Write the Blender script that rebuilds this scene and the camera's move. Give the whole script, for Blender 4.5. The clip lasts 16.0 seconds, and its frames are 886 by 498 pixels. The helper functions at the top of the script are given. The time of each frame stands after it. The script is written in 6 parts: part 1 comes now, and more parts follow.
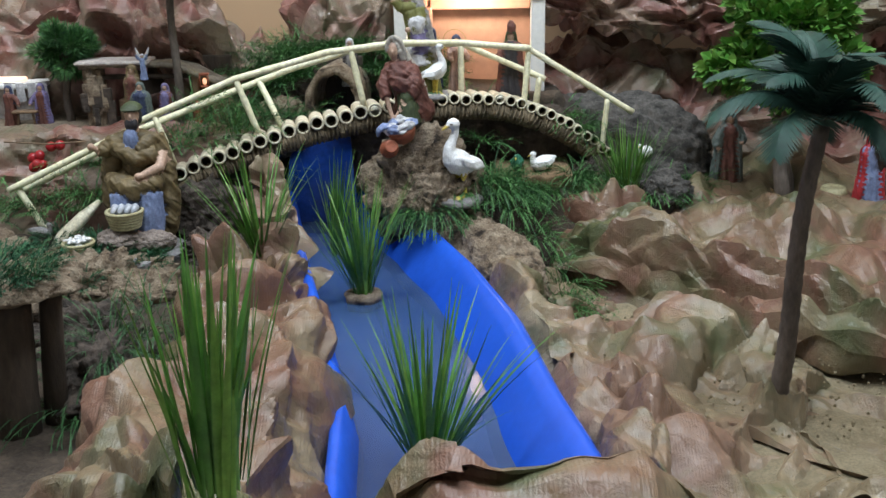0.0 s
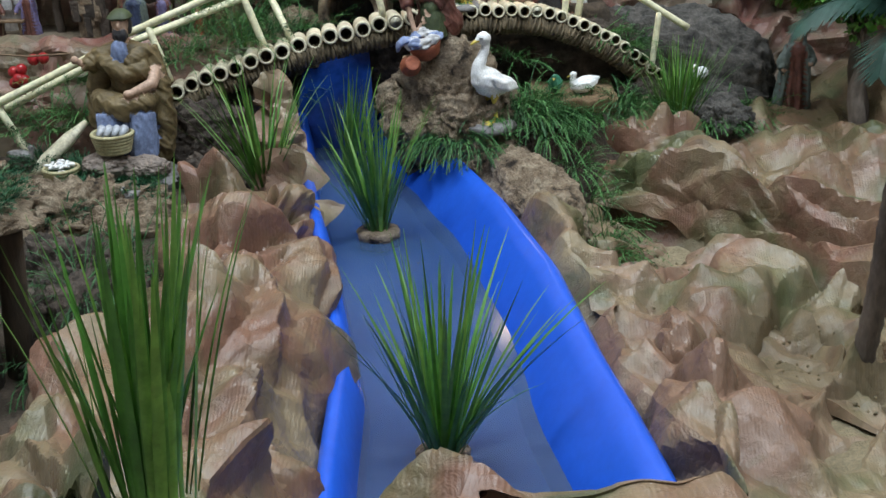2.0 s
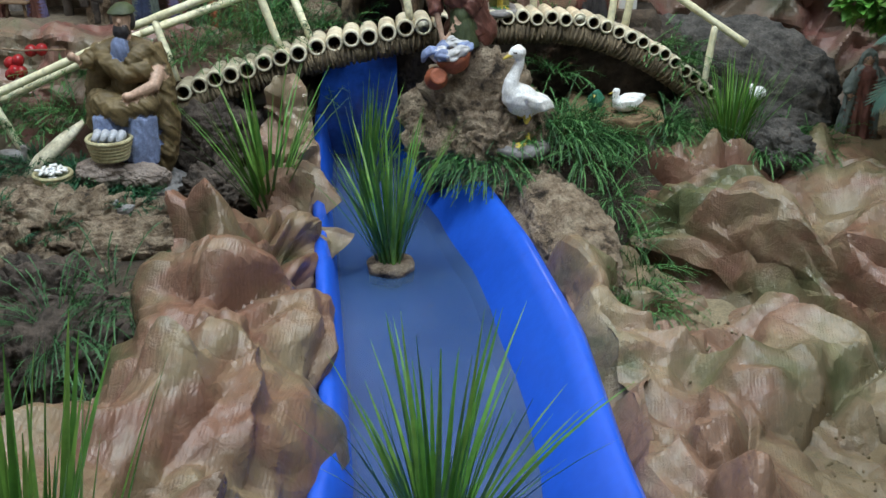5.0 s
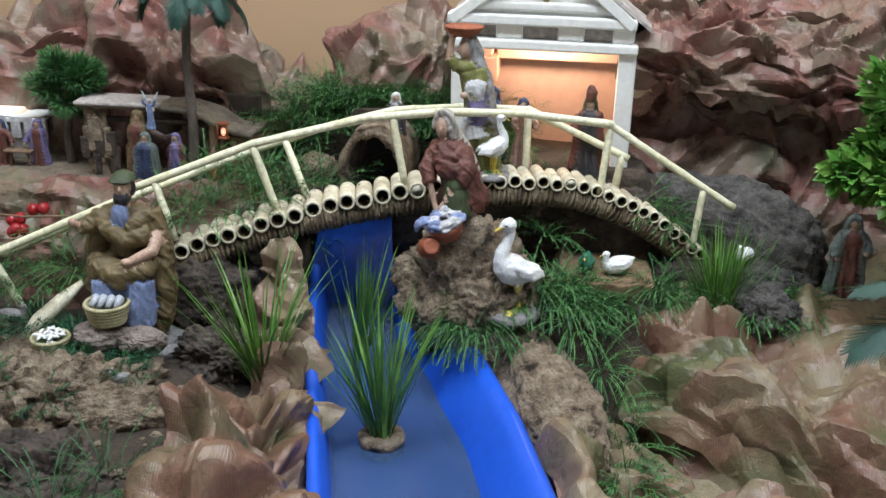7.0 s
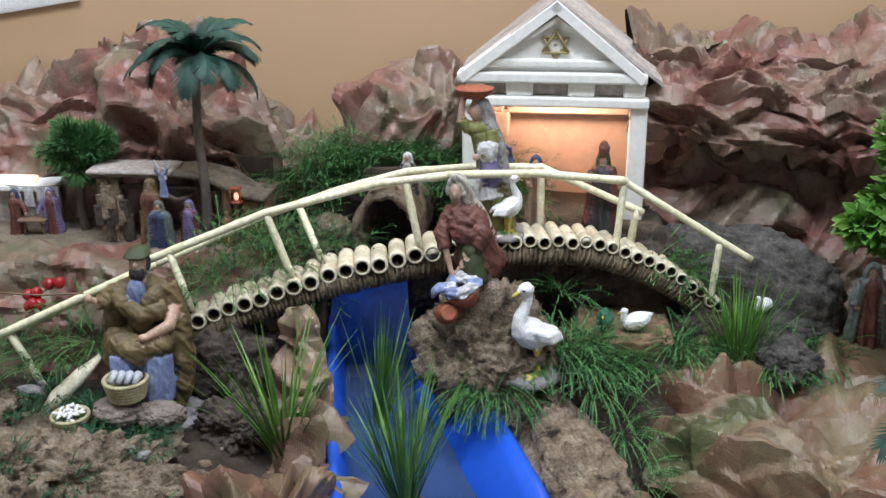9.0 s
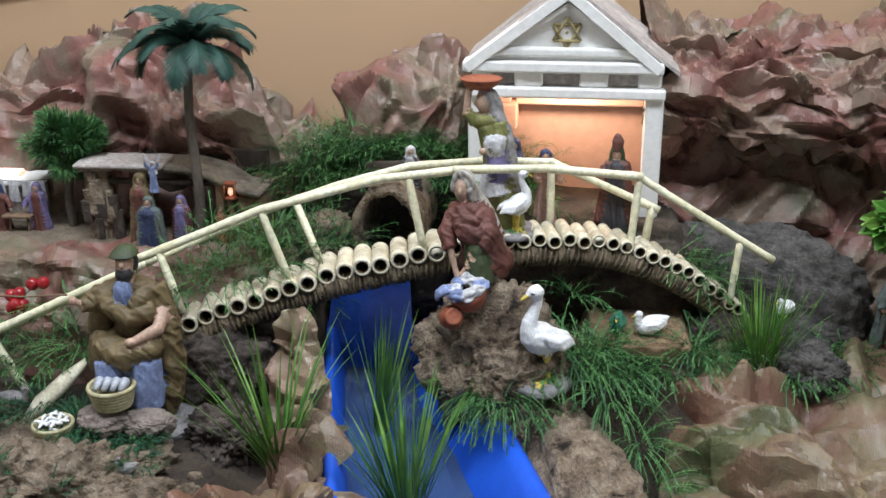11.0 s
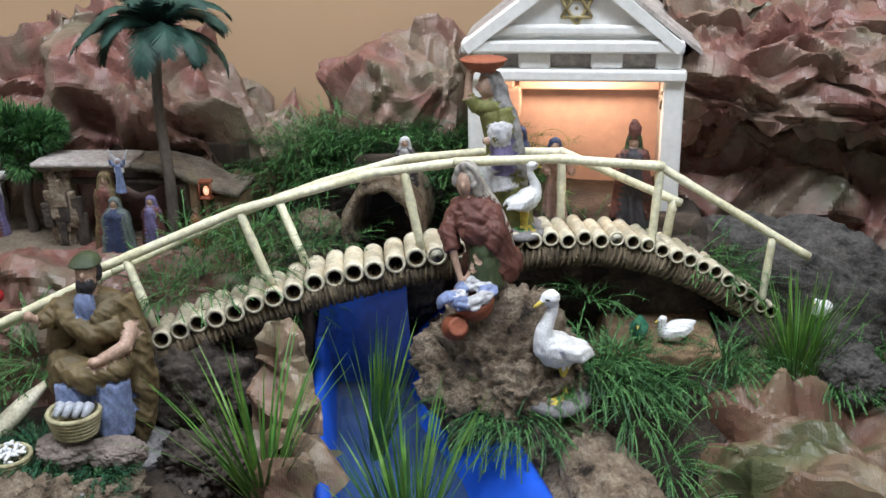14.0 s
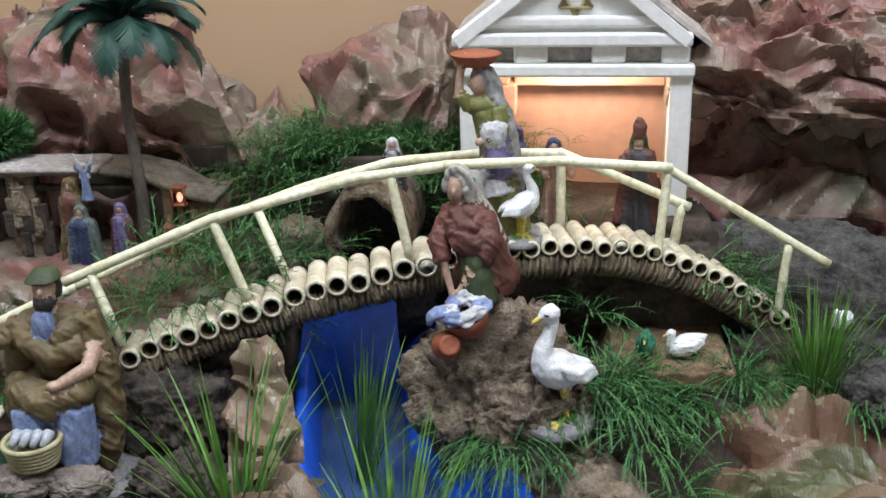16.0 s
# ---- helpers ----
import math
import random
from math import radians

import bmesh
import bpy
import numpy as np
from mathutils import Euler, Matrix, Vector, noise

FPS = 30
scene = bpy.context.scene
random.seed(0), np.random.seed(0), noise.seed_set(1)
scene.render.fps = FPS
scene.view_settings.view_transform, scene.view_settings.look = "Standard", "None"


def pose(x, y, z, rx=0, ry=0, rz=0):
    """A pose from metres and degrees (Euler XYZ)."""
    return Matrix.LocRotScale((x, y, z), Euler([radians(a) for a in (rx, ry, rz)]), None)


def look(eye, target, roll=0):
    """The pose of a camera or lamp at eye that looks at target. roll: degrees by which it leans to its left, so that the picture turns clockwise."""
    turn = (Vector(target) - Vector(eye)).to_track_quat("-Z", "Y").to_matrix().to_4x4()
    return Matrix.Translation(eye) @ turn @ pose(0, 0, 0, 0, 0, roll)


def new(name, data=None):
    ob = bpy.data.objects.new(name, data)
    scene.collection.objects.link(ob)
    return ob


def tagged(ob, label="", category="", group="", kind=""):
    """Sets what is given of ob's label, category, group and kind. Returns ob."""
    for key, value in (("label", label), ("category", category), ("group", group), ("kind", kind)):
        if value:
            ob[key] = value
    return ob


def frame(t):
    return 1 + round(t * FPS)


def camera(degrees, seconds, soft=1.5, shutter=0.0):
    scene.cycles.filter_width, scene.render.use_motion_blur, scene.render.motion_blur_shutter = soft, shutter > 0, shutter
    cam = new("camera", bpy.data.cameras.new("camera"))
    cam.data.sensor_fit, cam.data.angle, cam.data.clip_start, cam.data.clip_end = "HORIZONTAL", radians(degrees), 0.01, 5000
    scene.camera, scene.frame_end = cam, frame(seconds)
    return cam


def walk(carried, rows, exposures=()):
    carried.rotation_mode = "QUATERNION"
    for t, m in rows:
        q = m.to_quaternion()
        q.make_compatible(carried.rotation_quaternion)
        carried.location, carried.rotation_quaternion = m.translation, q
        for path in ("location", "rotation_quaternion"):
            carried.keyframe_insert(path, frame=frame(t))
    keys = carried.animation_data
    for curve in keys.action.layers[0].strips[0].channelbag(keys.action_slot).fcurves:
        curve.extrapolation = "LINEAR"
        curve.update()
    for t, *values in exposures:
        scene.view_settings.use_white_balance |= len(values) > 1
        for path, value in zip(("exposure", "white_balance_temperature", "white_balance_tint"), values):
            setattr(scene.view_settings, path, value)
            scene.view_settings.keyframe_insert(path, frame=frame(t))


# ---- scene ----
from mathutils import kdtree

WALK = [
    (0, look((-0.0188, -1.5943, 0.4563), (-0.0241, -0.6475, 0.1346), -1.21)),
    (0.5, look((-0.0097, -1.5524, 0.4416), (-0.0247, -0.6095, 0.1087), -0.83)),
    (1, look((-0.0091, -1.5141, 0.4325), (-0.0298, -0.5778, 0.0820), -1.15)),
    (1.5, look((-0.0137, -1.4614, 0.4150), (-0.0459, -0.5330, 0.0447), -1.35)),
    (2, look((-0.0122, -1.4191, 0.4057), (-0.0472, -0.4968, 0.0207), -1.02)),
    (2.5, look((-0.0043, -1.3784, 0.3903), (-0.0505, -0.4594, -0.0013), -1.11)),
    (3, look((-0.0045, -1.3481, 0.3805), (-0.0583, -0.4347, -0.0228), -0.84)),
    (3.2, look((-0.0090, -1.3402, 0.3814), (-0.0653, -0.4304, -0.0297), -0.71)),
    (5.5, look((0.0073, -1.2598, 0.4586), (-0.0639, -0.3555, 0.0378), 0.98)),
    (6, look((0.0066, -1.2591, 0.4777), (-0.0649, -0.3414, 0.0869), 0.85)),
    (6.5, look((0.0104, -1.2524, 0.5146), (-0.0598, -0.3296, 0.1359), 1.12)),
    (7, look((0.0110, -1.2365, 0.5627), (-0.0628, -0.3093, 0.1953), 1.33)),
    (7.5, look((0.0087, -1.2237, 0.5948), (-0.0713, -0.2924, 0.2394), 0.86)),
    (8, look((0.0073, -1.2188, 0.6119), (-0.0755, -0.2886, 0.2544), -0.08)),
    (8.5, look((0.0048, -1.2171, 0.6192), (-0.0791, -0.2870, 0.2617), -0.49)),
    (9, look((0.0010, -1.2095, 0.6202), (-0.0827, -0.2788, 0.2640), -0.68)),
    (11.5, look((-0.0052, -1.1116, 0.5956), (-0.0943, -0.1850, 0.2303), -0.66)),
    (12, look((-0.0081, -1.0888, 0.5877), (-0.0980, -0.1617, 0.2238), -0.68)),
    (12.5, look((-0.0268, -1.0687, 0.5801), (-0.1077, -0.1416, 0.2143), -0.82)),
    (13, look((-0.0403, -1.0479, 0.5651), (-0.1135, -0.1198, 0.2001), -0.79)),
    (13.5, look((-0.0431, -1.0276, 0.5566), (-0.1145, -0.1001, 0.1899), -0.82)),
    (14, look((-0.0337, -1.0065, 0.5583), (-0.1087, -0.0795, 0.1910), -1.35)),
    (14.5, look((-0.0269, -0.9879, 0.5596), (-0.1048, -0.0612, 0.1920), -1.80)),
    (15, look((-0.0269, -0.9652, 0.5586), (-0.1039, -0.0398, 0.1876), -1.77)),
    (15.5, look((-0.0302, -0.9410, 0.5513), (-0.1055, -0.0157, 0.1796), -1.69)),
    (16, look((-0.0311, -0.9168, 0.5367), (-0.1057, 0.0094, 0.1672), -1.76)),
]
cam = camera(44, 16.0, soft=1.5)
walk(cam, WALK, [(0, 0.0, 6500, 6), (3, -0.05, 6500, 3), (6, 0.0, 6500, 3), (7.5, 0.04, 6500, 9), (16, 0.0, 6500, 10)])

# ---- light: a closed room lit by ceiling fittings ----
world = bpy.data.worlds.new("world")
scene.world = world
world.use_nodes = True
world.node_tree.nodes["Background"].inputs[0].default_value = (0.9, 0.95, 1.0, 1)
world.node_tree.nodes["Background"].inputs[1].default_value = 0.02


def area(name, x, y, z, sx, sy, watts, color, target):
    d = bpy.data.lights.new(name, "AREA")
    d.shape, d.size, d.size_y, d.energy, d.color = "RECTANGLE", sx, sy, watts, color
    o = new(name, d)
    o.matrix_world = look((x, y, z), target)
    return o


area("ceiling_light_front", 0.7, -0.9, 2.30, 1.2, 0.35, 44, (0.88, 0.98, 1.12), (0.7, -0.9, 0))
area("ceiling_light_side", -0.9, -0.5, 2.30, 1.2, 0.35, 39, (0.88, 0.98, 1.12), (-0.9, -0.5, 0))
area("ceiling_light_back", 0.1, 0.25, 2.30, 1.6, 0.25, 21, (0.88, 0.98, 1.12), (0.1, 0.25, 0))


def bulb(name, x, y, z, watts, color, r=0.012):
    d = bpy.data.lights.new(name, "POINT")
    d.energy, d.color, d.shadow_soft_size = watts, color, r
    o = new(name, d)
    o.location = (x, y, z)
    return o


# ---- numeric noise ----
def hash01(a, b, c, seed):
    h = (a.astype(np.int64) * 374761393 + b.astype(np.int64) * 668265263 + c.astype(np.int64) * 2147483647 + seed * 974634541) & 0xFFFFFFFF
    h = ((h ^ (h >> 13)) * 1274126177) & 0xFFFFFFFF
    h = ((h ^ (h >> 15)) * 2246822519) & 0xFFFFFFFF
    h = h ^ (h >> 16)
    return h.astype(float) / 4294967295.0


def vnoise(p, seed=0):
    """Smooth value noise in -1..1 at the rows of p."""
    i = np.floor(p)
    f = p - i
    f = f * f * (3 - 2 * f)
    i = i.astype(np.int64)
    out = 0
    for dx in (0, 1):
        for dy in (0, 1):
            for dz in (0, 1):
                w = (f[:, 0] if dx else 1 - f[:, 0]) * (f[:, 1] if dy else 1 - f[:, 1]) * (f[:, 2] if dz else 1 - f[:, 2])
                out = out + w * hash01(i[:, 0] + dx, i[:, 1] + dy, i[:, 2] + dz, seed)
    return out * 2 - 1


def fbm(p, seed=0, octaves=4, ridged=False):
    out, a = 0, 1.0
    for k in range(octaves):
        n = vnoise(p * 2**k, seed + 17 * k)
        out = out + a * ((1 - 2 * abs(n)) if ridged else n)
        a *= 0.5
    return out


def facets(x, y, seed):
    """Random heights on a lattice of triangles, flat inside each triangle: the folds of crumpled paper."""
    s = (x + y) * 0.3660254
    i, j = np.floor(x + s), np.floor(y + s)
    # barycentric weights in the skewed square
    a, b = (x + s) - i, (y + s) - j
    up = a > b
    z0 = i * 0
    h00 = hash01(i, j, z0, seed)
    h11 = hash01(i + 1, j + 1, z0, seed)
    hm = np.where(up, hash01(i + 1, j, z0, seed), hash01(i, j + 1, z0, seed))
    big, small = np.maximum(a, b), np.minimum(a, b)
    return (1 - big) * h00 + (big - small) * hm + small * h11 - 0.5


def crumple(x, y, seed, scale):
    """Broad flat facets, long sharp creases laid across them, and small dents; x and y in metres."""
    q = np.stack([x / scale * 0.6, y / scale * 0.6, x * 0 + seed], 1)
    wx, wy = vnoise(q, seed) * 0.35, vnoise(q + 31.7, seed) * 0.35
    out = 0
    for k, (f, a) in enumerate(((0.7, 1.05), (1.7, 0.42), (4.1, 0.13))):
        r = 0.7 * k + seed
        c, s = math.cos(r), math.sin(r)
        X, Y = x / scale + wx, y / scale + wy
        out = out + a * facets((c * X - s * Y) * f, (s * X + c * Y) * f * 0.8, seed + k)
    rng = np.random.RandomState(seed + 501)
    x0, x1, y0, y1 = x.min(), x.max(), y.min(), y.max()
    lean = rng.uniform(-0.5, 0.5)
    for _ in range(int(2.6 * (x1 - x0) * (y1 - y0) / scale**2) + 6):
        cx, cy = rng.uniform(x0, x1), rng.uniform(y0, y1)
        th = lean + rng.normal(0, 0.75)
        half, near, far = scale * rng.uniform(0.5, 1.7), scale * rng.uniform(0.10, 0.34), scale * rng.uniform(0.10, 0.5)
        h = rng.uniform(0.14, 0.42) * (1 if rng.rand() < 0.6 else -1)
        bow = rng.uniform(-0.25, 0.25) / scale
        m = (abs(x - cx) < half + far) & (abs(y - cy) < half + far)
        if not m.any():
            continue
        dx, dy = x[m] - cx, y[m] - cy
        along, across = dx * math.cos(th) + dy * math.sin(th), -dx * math.sin(th) + dy * math.cos(th)
        across = across + bow * along**2
        tent = np.clip(1 - np.where(across > 0, across / far, -across / near), 0, 1)
        out[m] += h * tent * np.clip(1.4 * (1 - abs(along) / half), 0, 1)
    return out


# ---- building helpers ----
def mesh_of(name, verts, faces, mats, smooth=True, mat_index=None):
    me = bpy.data.meshes.new(name)
    me.from_pydata([tuple(map(float, v)) for v in verts], [], [tuple(map(int, f)) for f in faces])
    for m in (mats if isinstance(mats, (list, tuple)) else [mats]):
        me.materials.append(m)
    if mat_index is not None:
        me.polygons.foreach_set("material_index", np.array(mat_index, np.int32))
    me.polygons.foreach_set("use_smooth", np.full(len(me.polygons), smooth))
    me.update()
    return me


class Geo:
    """Collects vertices and faces, with a material slot for each face."""

    def __init__(self):
        self.v, self.f, self.m = [], [], []

    def add(self, verts, faces, mat=0):
        n = len(self.v)
        self.v += [tuple(map(float, q)) for q in verts]
        self.f += [tuple(int(i) + n for i in f) for f in faces]
        self.m += [mat] * len(faces)
        return self

    def tube(self, pts, radii, sides=8, mat=0, caps=True, squash=1.0):
        pts = [Vector(p) for p in pts]
        if not isinstance(radii, (list, tuple)):
            radii = [radii] * len(pts)
        verts, faces = [], []
        side = None
        for i, p in enumerate(pts):
            d = (pts[min(i + 1, len(pts) - 1)] - pts[max(i - 1, 0)]).normalized()
            if side is None:
                side = d.cross(Vector((0, 0, 1)) if abs(d.z) < 0.9 else Vector((1, 0, 0))).normalized()
            side = (side - d * side.dot(d)).normalized()
            other = d.cross(side)
            for k in range(sides):
                a = 2 * math.pi * k / sides
                verts.append(p + radii[i] * (math.cos(a) * side + squash * math.sin(a) * other))
        for i in range(len(pts) - 1):
            for k in range(sides):
                a, b = i * sides + k, i * sides + (k + 1) % sides
                faces.append((a, b, b + sides, a + sides))
        if caps:
            faces.append(tuple(reversed(range(sides))))
            faces.append(tuple(range((len(pts) - 1) * sides, len(pts) * sides)))
        return self.add(verts, faces, mat)

    def ball(self, c, r, mat=0, n=10, rough=0.0, seed=0):
        c = Vector(c)
        r = r if isinstance(r, (list, tuple)) else (r, r, r)
        verts, faces = [], []
        for i in range(n + 1):
            th = math.pi * i / n
            for k in range(2 * n):
                ph = math.pi * k / n
                d = Vector((math.sin(th) * math.cos(ph), math.sin(th) * math.sin(ph), math.cos(th)))
                s = 1 + rough * noise.noise(d * 2.3 + Vector((seed, seed * 2.1, 0)))
                verts.append(c + Vector((d.x * r[0], d.y * r[1], d.z * r[2])) * s)
        m = 2 * n
        for i in range(n):
            for k in range(m):
                faces.append((i * m + k, (i + 1) * m + k, (i + 1) * m + (k + 1) % m, i * m + (k + 1) % m))
        return self.add(verts, faces, mat)

    def lathe(self, rings, mat=0, sides=28, folds=0.0, nfold=9, seed=0, lean=(0, 0), closed=True, center=(0, 0)):
        """rings: (z, rx, ry, dx, dy). Folds deepen towards the foot of the robe."""
        verts, faces = [], []
        zs = [r[0] for r in rings]
        lo, hi = min(zs), max(zs)
        for z, rx, ry, dx, dy in rings:
            g = 1 - (z - lo) / max(hi - lo, 1e-6)
            for k in range(sides):
                a = 2 * math.pi * k / sides
                w = 1 + folds * (0.3 + g) * (math.sin(nfold * a + seed + 3 * z / max(hi, 1e-3)) * 0.6 + 0.8 * noise.noise(Vector((math.cos(a) * 2.2, math.sin(a) * 2.2, z * 18 + seed))))
                verts.append((center[0] + dx + rx * w * math.cos(a), center[1] + dy + ry * w * math.sin(a), z))
        n = len(rings)
        for i in range(n - 1):
            for k in range(sides):
                a, b = i * sides + k, i * sides + (k + 1) % sides
                faces.append((a, b, b + sides, a + sides))
        if closed:
            faces.append(tuple(reversed(range(sides))))
            faces.append(tuple(range((n - 1) * sides, n * sides)))
        return self.add(verts, faces, mat)

    def box(self, lo, hi, mat=0, bevel=0.0, wob=0.0, seed=0):
        bm = bmesh.new()
        bmesh.ops.create_cube(bm, size=1)
        lo, hi = Vector(lo), Vector(hi)
        for v in bm.verts:
            v.co = Vector([(lo[i] + hi[i]) / 2 + v.co[i] * (hi[i] - lo[i]) for i in range(3)])
        if bevel:
            bmesh.ops.bevel(bm, geom=bm.edges[:], offset=bevel, segments=2, affect="EDGES", profile=0.5)
        bm.verts.ensure_lookup_table()
        bm.faces.ensure_lookup_table()
        bm.verts.index_update()
        vs = [v.co + (noise.noise_vector(v.co * 25 + Vector((seed, 0, 0))) * wob if wob else Vector()) for v in bm.verts]
        fs = [[v.index for v in f.verts] for f in bm.faces]
        bm.free()
        return self.add(vs, fs, mat)

    def shell(self, rows, thick, mat=0):
        """A sheet with thickness from rows of points; its inner side lies towards each row's middle."""
        n, S = len(rows), len(rows[0])
        verts = [Vector(p) for row in rows for p in row]
        for row in rows:
            mid = sum((Vector(p) for p in row), Vector()) / S
            for p in row:
                d = mid - Vector(p)
                verts.append(Vector(p) + d.normalized() * min(thick, d.length * 0.7))
        N, faces = n * S, []
        for i in range(n - 1):
            for k in range(S - 1):
                q = (i * S + k, i * S + k + 1, (i + 1) * S + k + 1, (i + 1) * S + k)
                faces += [q, tuple(N + j for j in reversed(q))]
        edge = list(range(S)) + [i * S + S - 1 for i in range(1, n)] + [(n - 1) * S + k for k in range(S - 2, -1, -1)] + [i * S for i in range(n - 2, 0, -1)]
        faces += [(a, a + N, b + N, b) for a, b in zip(edge, edge[1:] + edge[:1])]
        return self.add(verts, faces, mat)

    def shift(self, m):
        self.v = [tuple(m @ Vector(v)) for v in self.v]
        return self

    def mesh(self, name, mats, smooth=True):
        return mesh_of(name, self.v, self.f, mats, smooth, self.m)


def sculpt(g, voxel, folds=None, seed=0, rounds=2):
    """Melts overlapping forms into one modelled surface; folds: slot -> (depth, folds per metre, direction they run)."""
    src = mesh_of("clay", g.v, g.f, [], True, g.m)
    tmp = bpy.data.objects.new("clay", src)
    scene.collection.objects.link(tmp)
    rm = tmp.modifiers.new("melt", "REMESH")
    rm.mode, rm.voxel_size = "VOXEL", voxel
    sm = tmp.modifiers.new("soften", "SMOOTH")
    sm.factor, sm.iterations = 0.5, rounds
    ev = tmp.evaluated_get(bpy.context.evaluated_depsgraph_get())
    me = ev.to_mesh()
    p = np.empty(len(me.vertices) * 3, np.float32)
    me.vertices.foreach_get("co", p)
    p = p.reshape(-1, 3).astype(float)
    nr = np.empty(len(me.vertices) * 3, np.float32)
    me.vertex_normals.foreach_get("vector", nr)
    nr = nr.reshape(-1, 3)
    faces = [tuple(f.vertices) for f in me.polygons]
    ev.to_mesh_clear()
    bpy.data.objects.remove(tmp)
    bpy.data.meshes.remove(src)
    tree = kdtree.KDTree(len(g.f) + sum(len(f) for f in g.f))
    slots = []
    for f, m in zip(g.f, g.m):
        vs = [Vector(g.v[i]) for i in f]
        mid = sum(vs, Vector()) / len(vs)
        for q in [mid] + [v.lerp(mid, 0.3) for v in vs]:
            tree.insert(q, len(slots))
            slots.append(m)
    tree.balance()
    own = np.array([slots[tree.find(q)[1]] for q in p])
    for slot, (depth, per, run) in (folds or {}).items():
        k = own == slot
        if not k.any():
            continue
        q = p[k]
        r = np.array(Vector(run).normalized())
        w = q - r * (q @ r)[:, None] * 0.9
        w = w * per + 0.35 * np.stack([vnoise(q * per * 0.5 + 3.3, seed), vnoise(q * per * 0.5 + 8.1, seed + 1), vnoise(q * per * 0.5 + 5.7, seed + 2)], 1)
        d = (1 - 2 * abs(vnoise(w, seed + 5))) + 0.35 * (1 - 2 * abs(vnoise(w * 2.1, seed + 6)))
        p[k] = q + nr[k] * (depth * d)[:, None]
    out = Geo()
    out.v, out.f = [tuple(q) for q in p.tolist()], faces
    out.m = [int(own[f[0]]) for f in faces]
    return out


def thing(name, geo, mats, label, category, group="", kind="", smooth=True, at=None):
    ob = new(name, geo.mesh(name, mats, smooth) if geo else None)
    if at is not None:
        ob.matrix_world = at
    return tagged(ob, label, category, group, kind)


def part(name, geo, mats, parent, label="", kind="", smooth=True):
    me = geo if isinstance(geo, bpy.types.Mesh) else geo.mesh(name, mats, smooth)
    ob = new(name, me)
    ob.parent = parent
    if label or kind:
        tagged(ob, label, kind=kind)
    return ob


# ---- materials ----
def material(name, rough=0.6, metal=0.0, spec=0.5):
    m = bpy.data.materials.new(name)
    m.use_nodes = True
    nt = m.node_tree
    b = nt.nodes["Principled BSDF"]
    b.inputs["Roughness"].default_value, b.inputs["Metallic"].default_value = rough, metal
    b.inputs["Specular IOR Level"].default_value = spec
    return m, nt, b


def node(nt, kind, **inputs):
    n = nt.nodes.new(kind)
    for k, v in inputs.items():
        n.inputs[k].default_value = v
    return n


def coords(nt, scale=(1, 1, 1)):
    c = nt.nodes.new("ShaderNodeTexCoord")
    mp = node(nt, "ShaderNodeMapping", Scale=scale)
    nt.links.new(c.outputs["Object"], mp.inputs[0])
    return mp.outputs[0]


def ramp(nt, fac, stops, mode="LINEAR"):
    r = nt.nodes.new("ShaderNodeValToRGB")
    r.color_ramp.interpolation = mode
    e = r.color_ramp.elements
    while len(e) < len(stops):
        e.new(0.5)
    for q, (p, c) in zip(e, stops):
        q.position, q.color = p, (*c, 1)
    nt.links.new(fac, r.inputs[0])
    return r.outputs[0]


def noise_tex(nt, vec, scale, detail=4, rough=0.55, distort=0.0):
    n = node(nt, "ShaderNodeTexNoise", Scale=scale, Detail=detail, Roughness=rough, Distortion=distort)
    nt.links.new(vec, n.inputs["Vector"])
    return n.outputs["Fac"]


def mix(nt, a, b, fac, mode="MIX"):
    n = nt.nodes.new("ShaderNodeMix")
    n.data_type, n.blend_type = "RGBA", mode
    for sock, val in ((n.inputs[0], fac), (n.inputs[6], a), (n.inputs[7], b)):
        if hasattr(val, "links"):
            nt.links.new(val, sock)
        else:
            sock.default_value = val if isinstance(val, (int, float)) else (*val, 1)
    return n.outputs[2]


def bump(nt, b, height, strength, dist=0.002):
    n = node(nt, "ShaderNodeBump", Strength=strength, Distance=dist)
    nt.links.new(height, n.inputs["Height"])
    nt.links.new(n.outputs[0], b.inputs["Normal"])


def mottled(name, stops, scale, rough=0.7, fine=6.0, strength=0.4, dist=0.002, metal=0.0, spec=0.4, stretch=(1, 1, 1), spread=None, grain=0.38):
    """Colour that wanders at two scales, with a fine relief."""
    m, nt, b = material(name, rough, metal, spec)
    v = coords(nt, stretch)
    a = noise_tex(nt, v, scale, 6, 0.62)
    c = ramp(nt, a, stops)
    f = noise_tex(nt, v, scale * fine, 5, 0.65)
    dark = ramp(nt, f, [(0.3, (1 - grain,) * 3), (0.7, (1 + grain * 0.3,) * 3)])
    col = mix(nt, c, dark, 1.0, "MULTIPLY")
    if spread:
        info = nt.nodes.new("ShaderNodeObjectInfo")
        tone = ramp(nt, info.outputs["Random"], [(0, (1 - spread,) * 3), (1, (1 + spread,) * 3)])
        col = mix(nt, col, tone, 1.0, "MULTIPLY")
    nt.links.new(col, b.inputs["Base Color"])
    if strength:
        bump(nt, b, f, strength, dist)
    return m


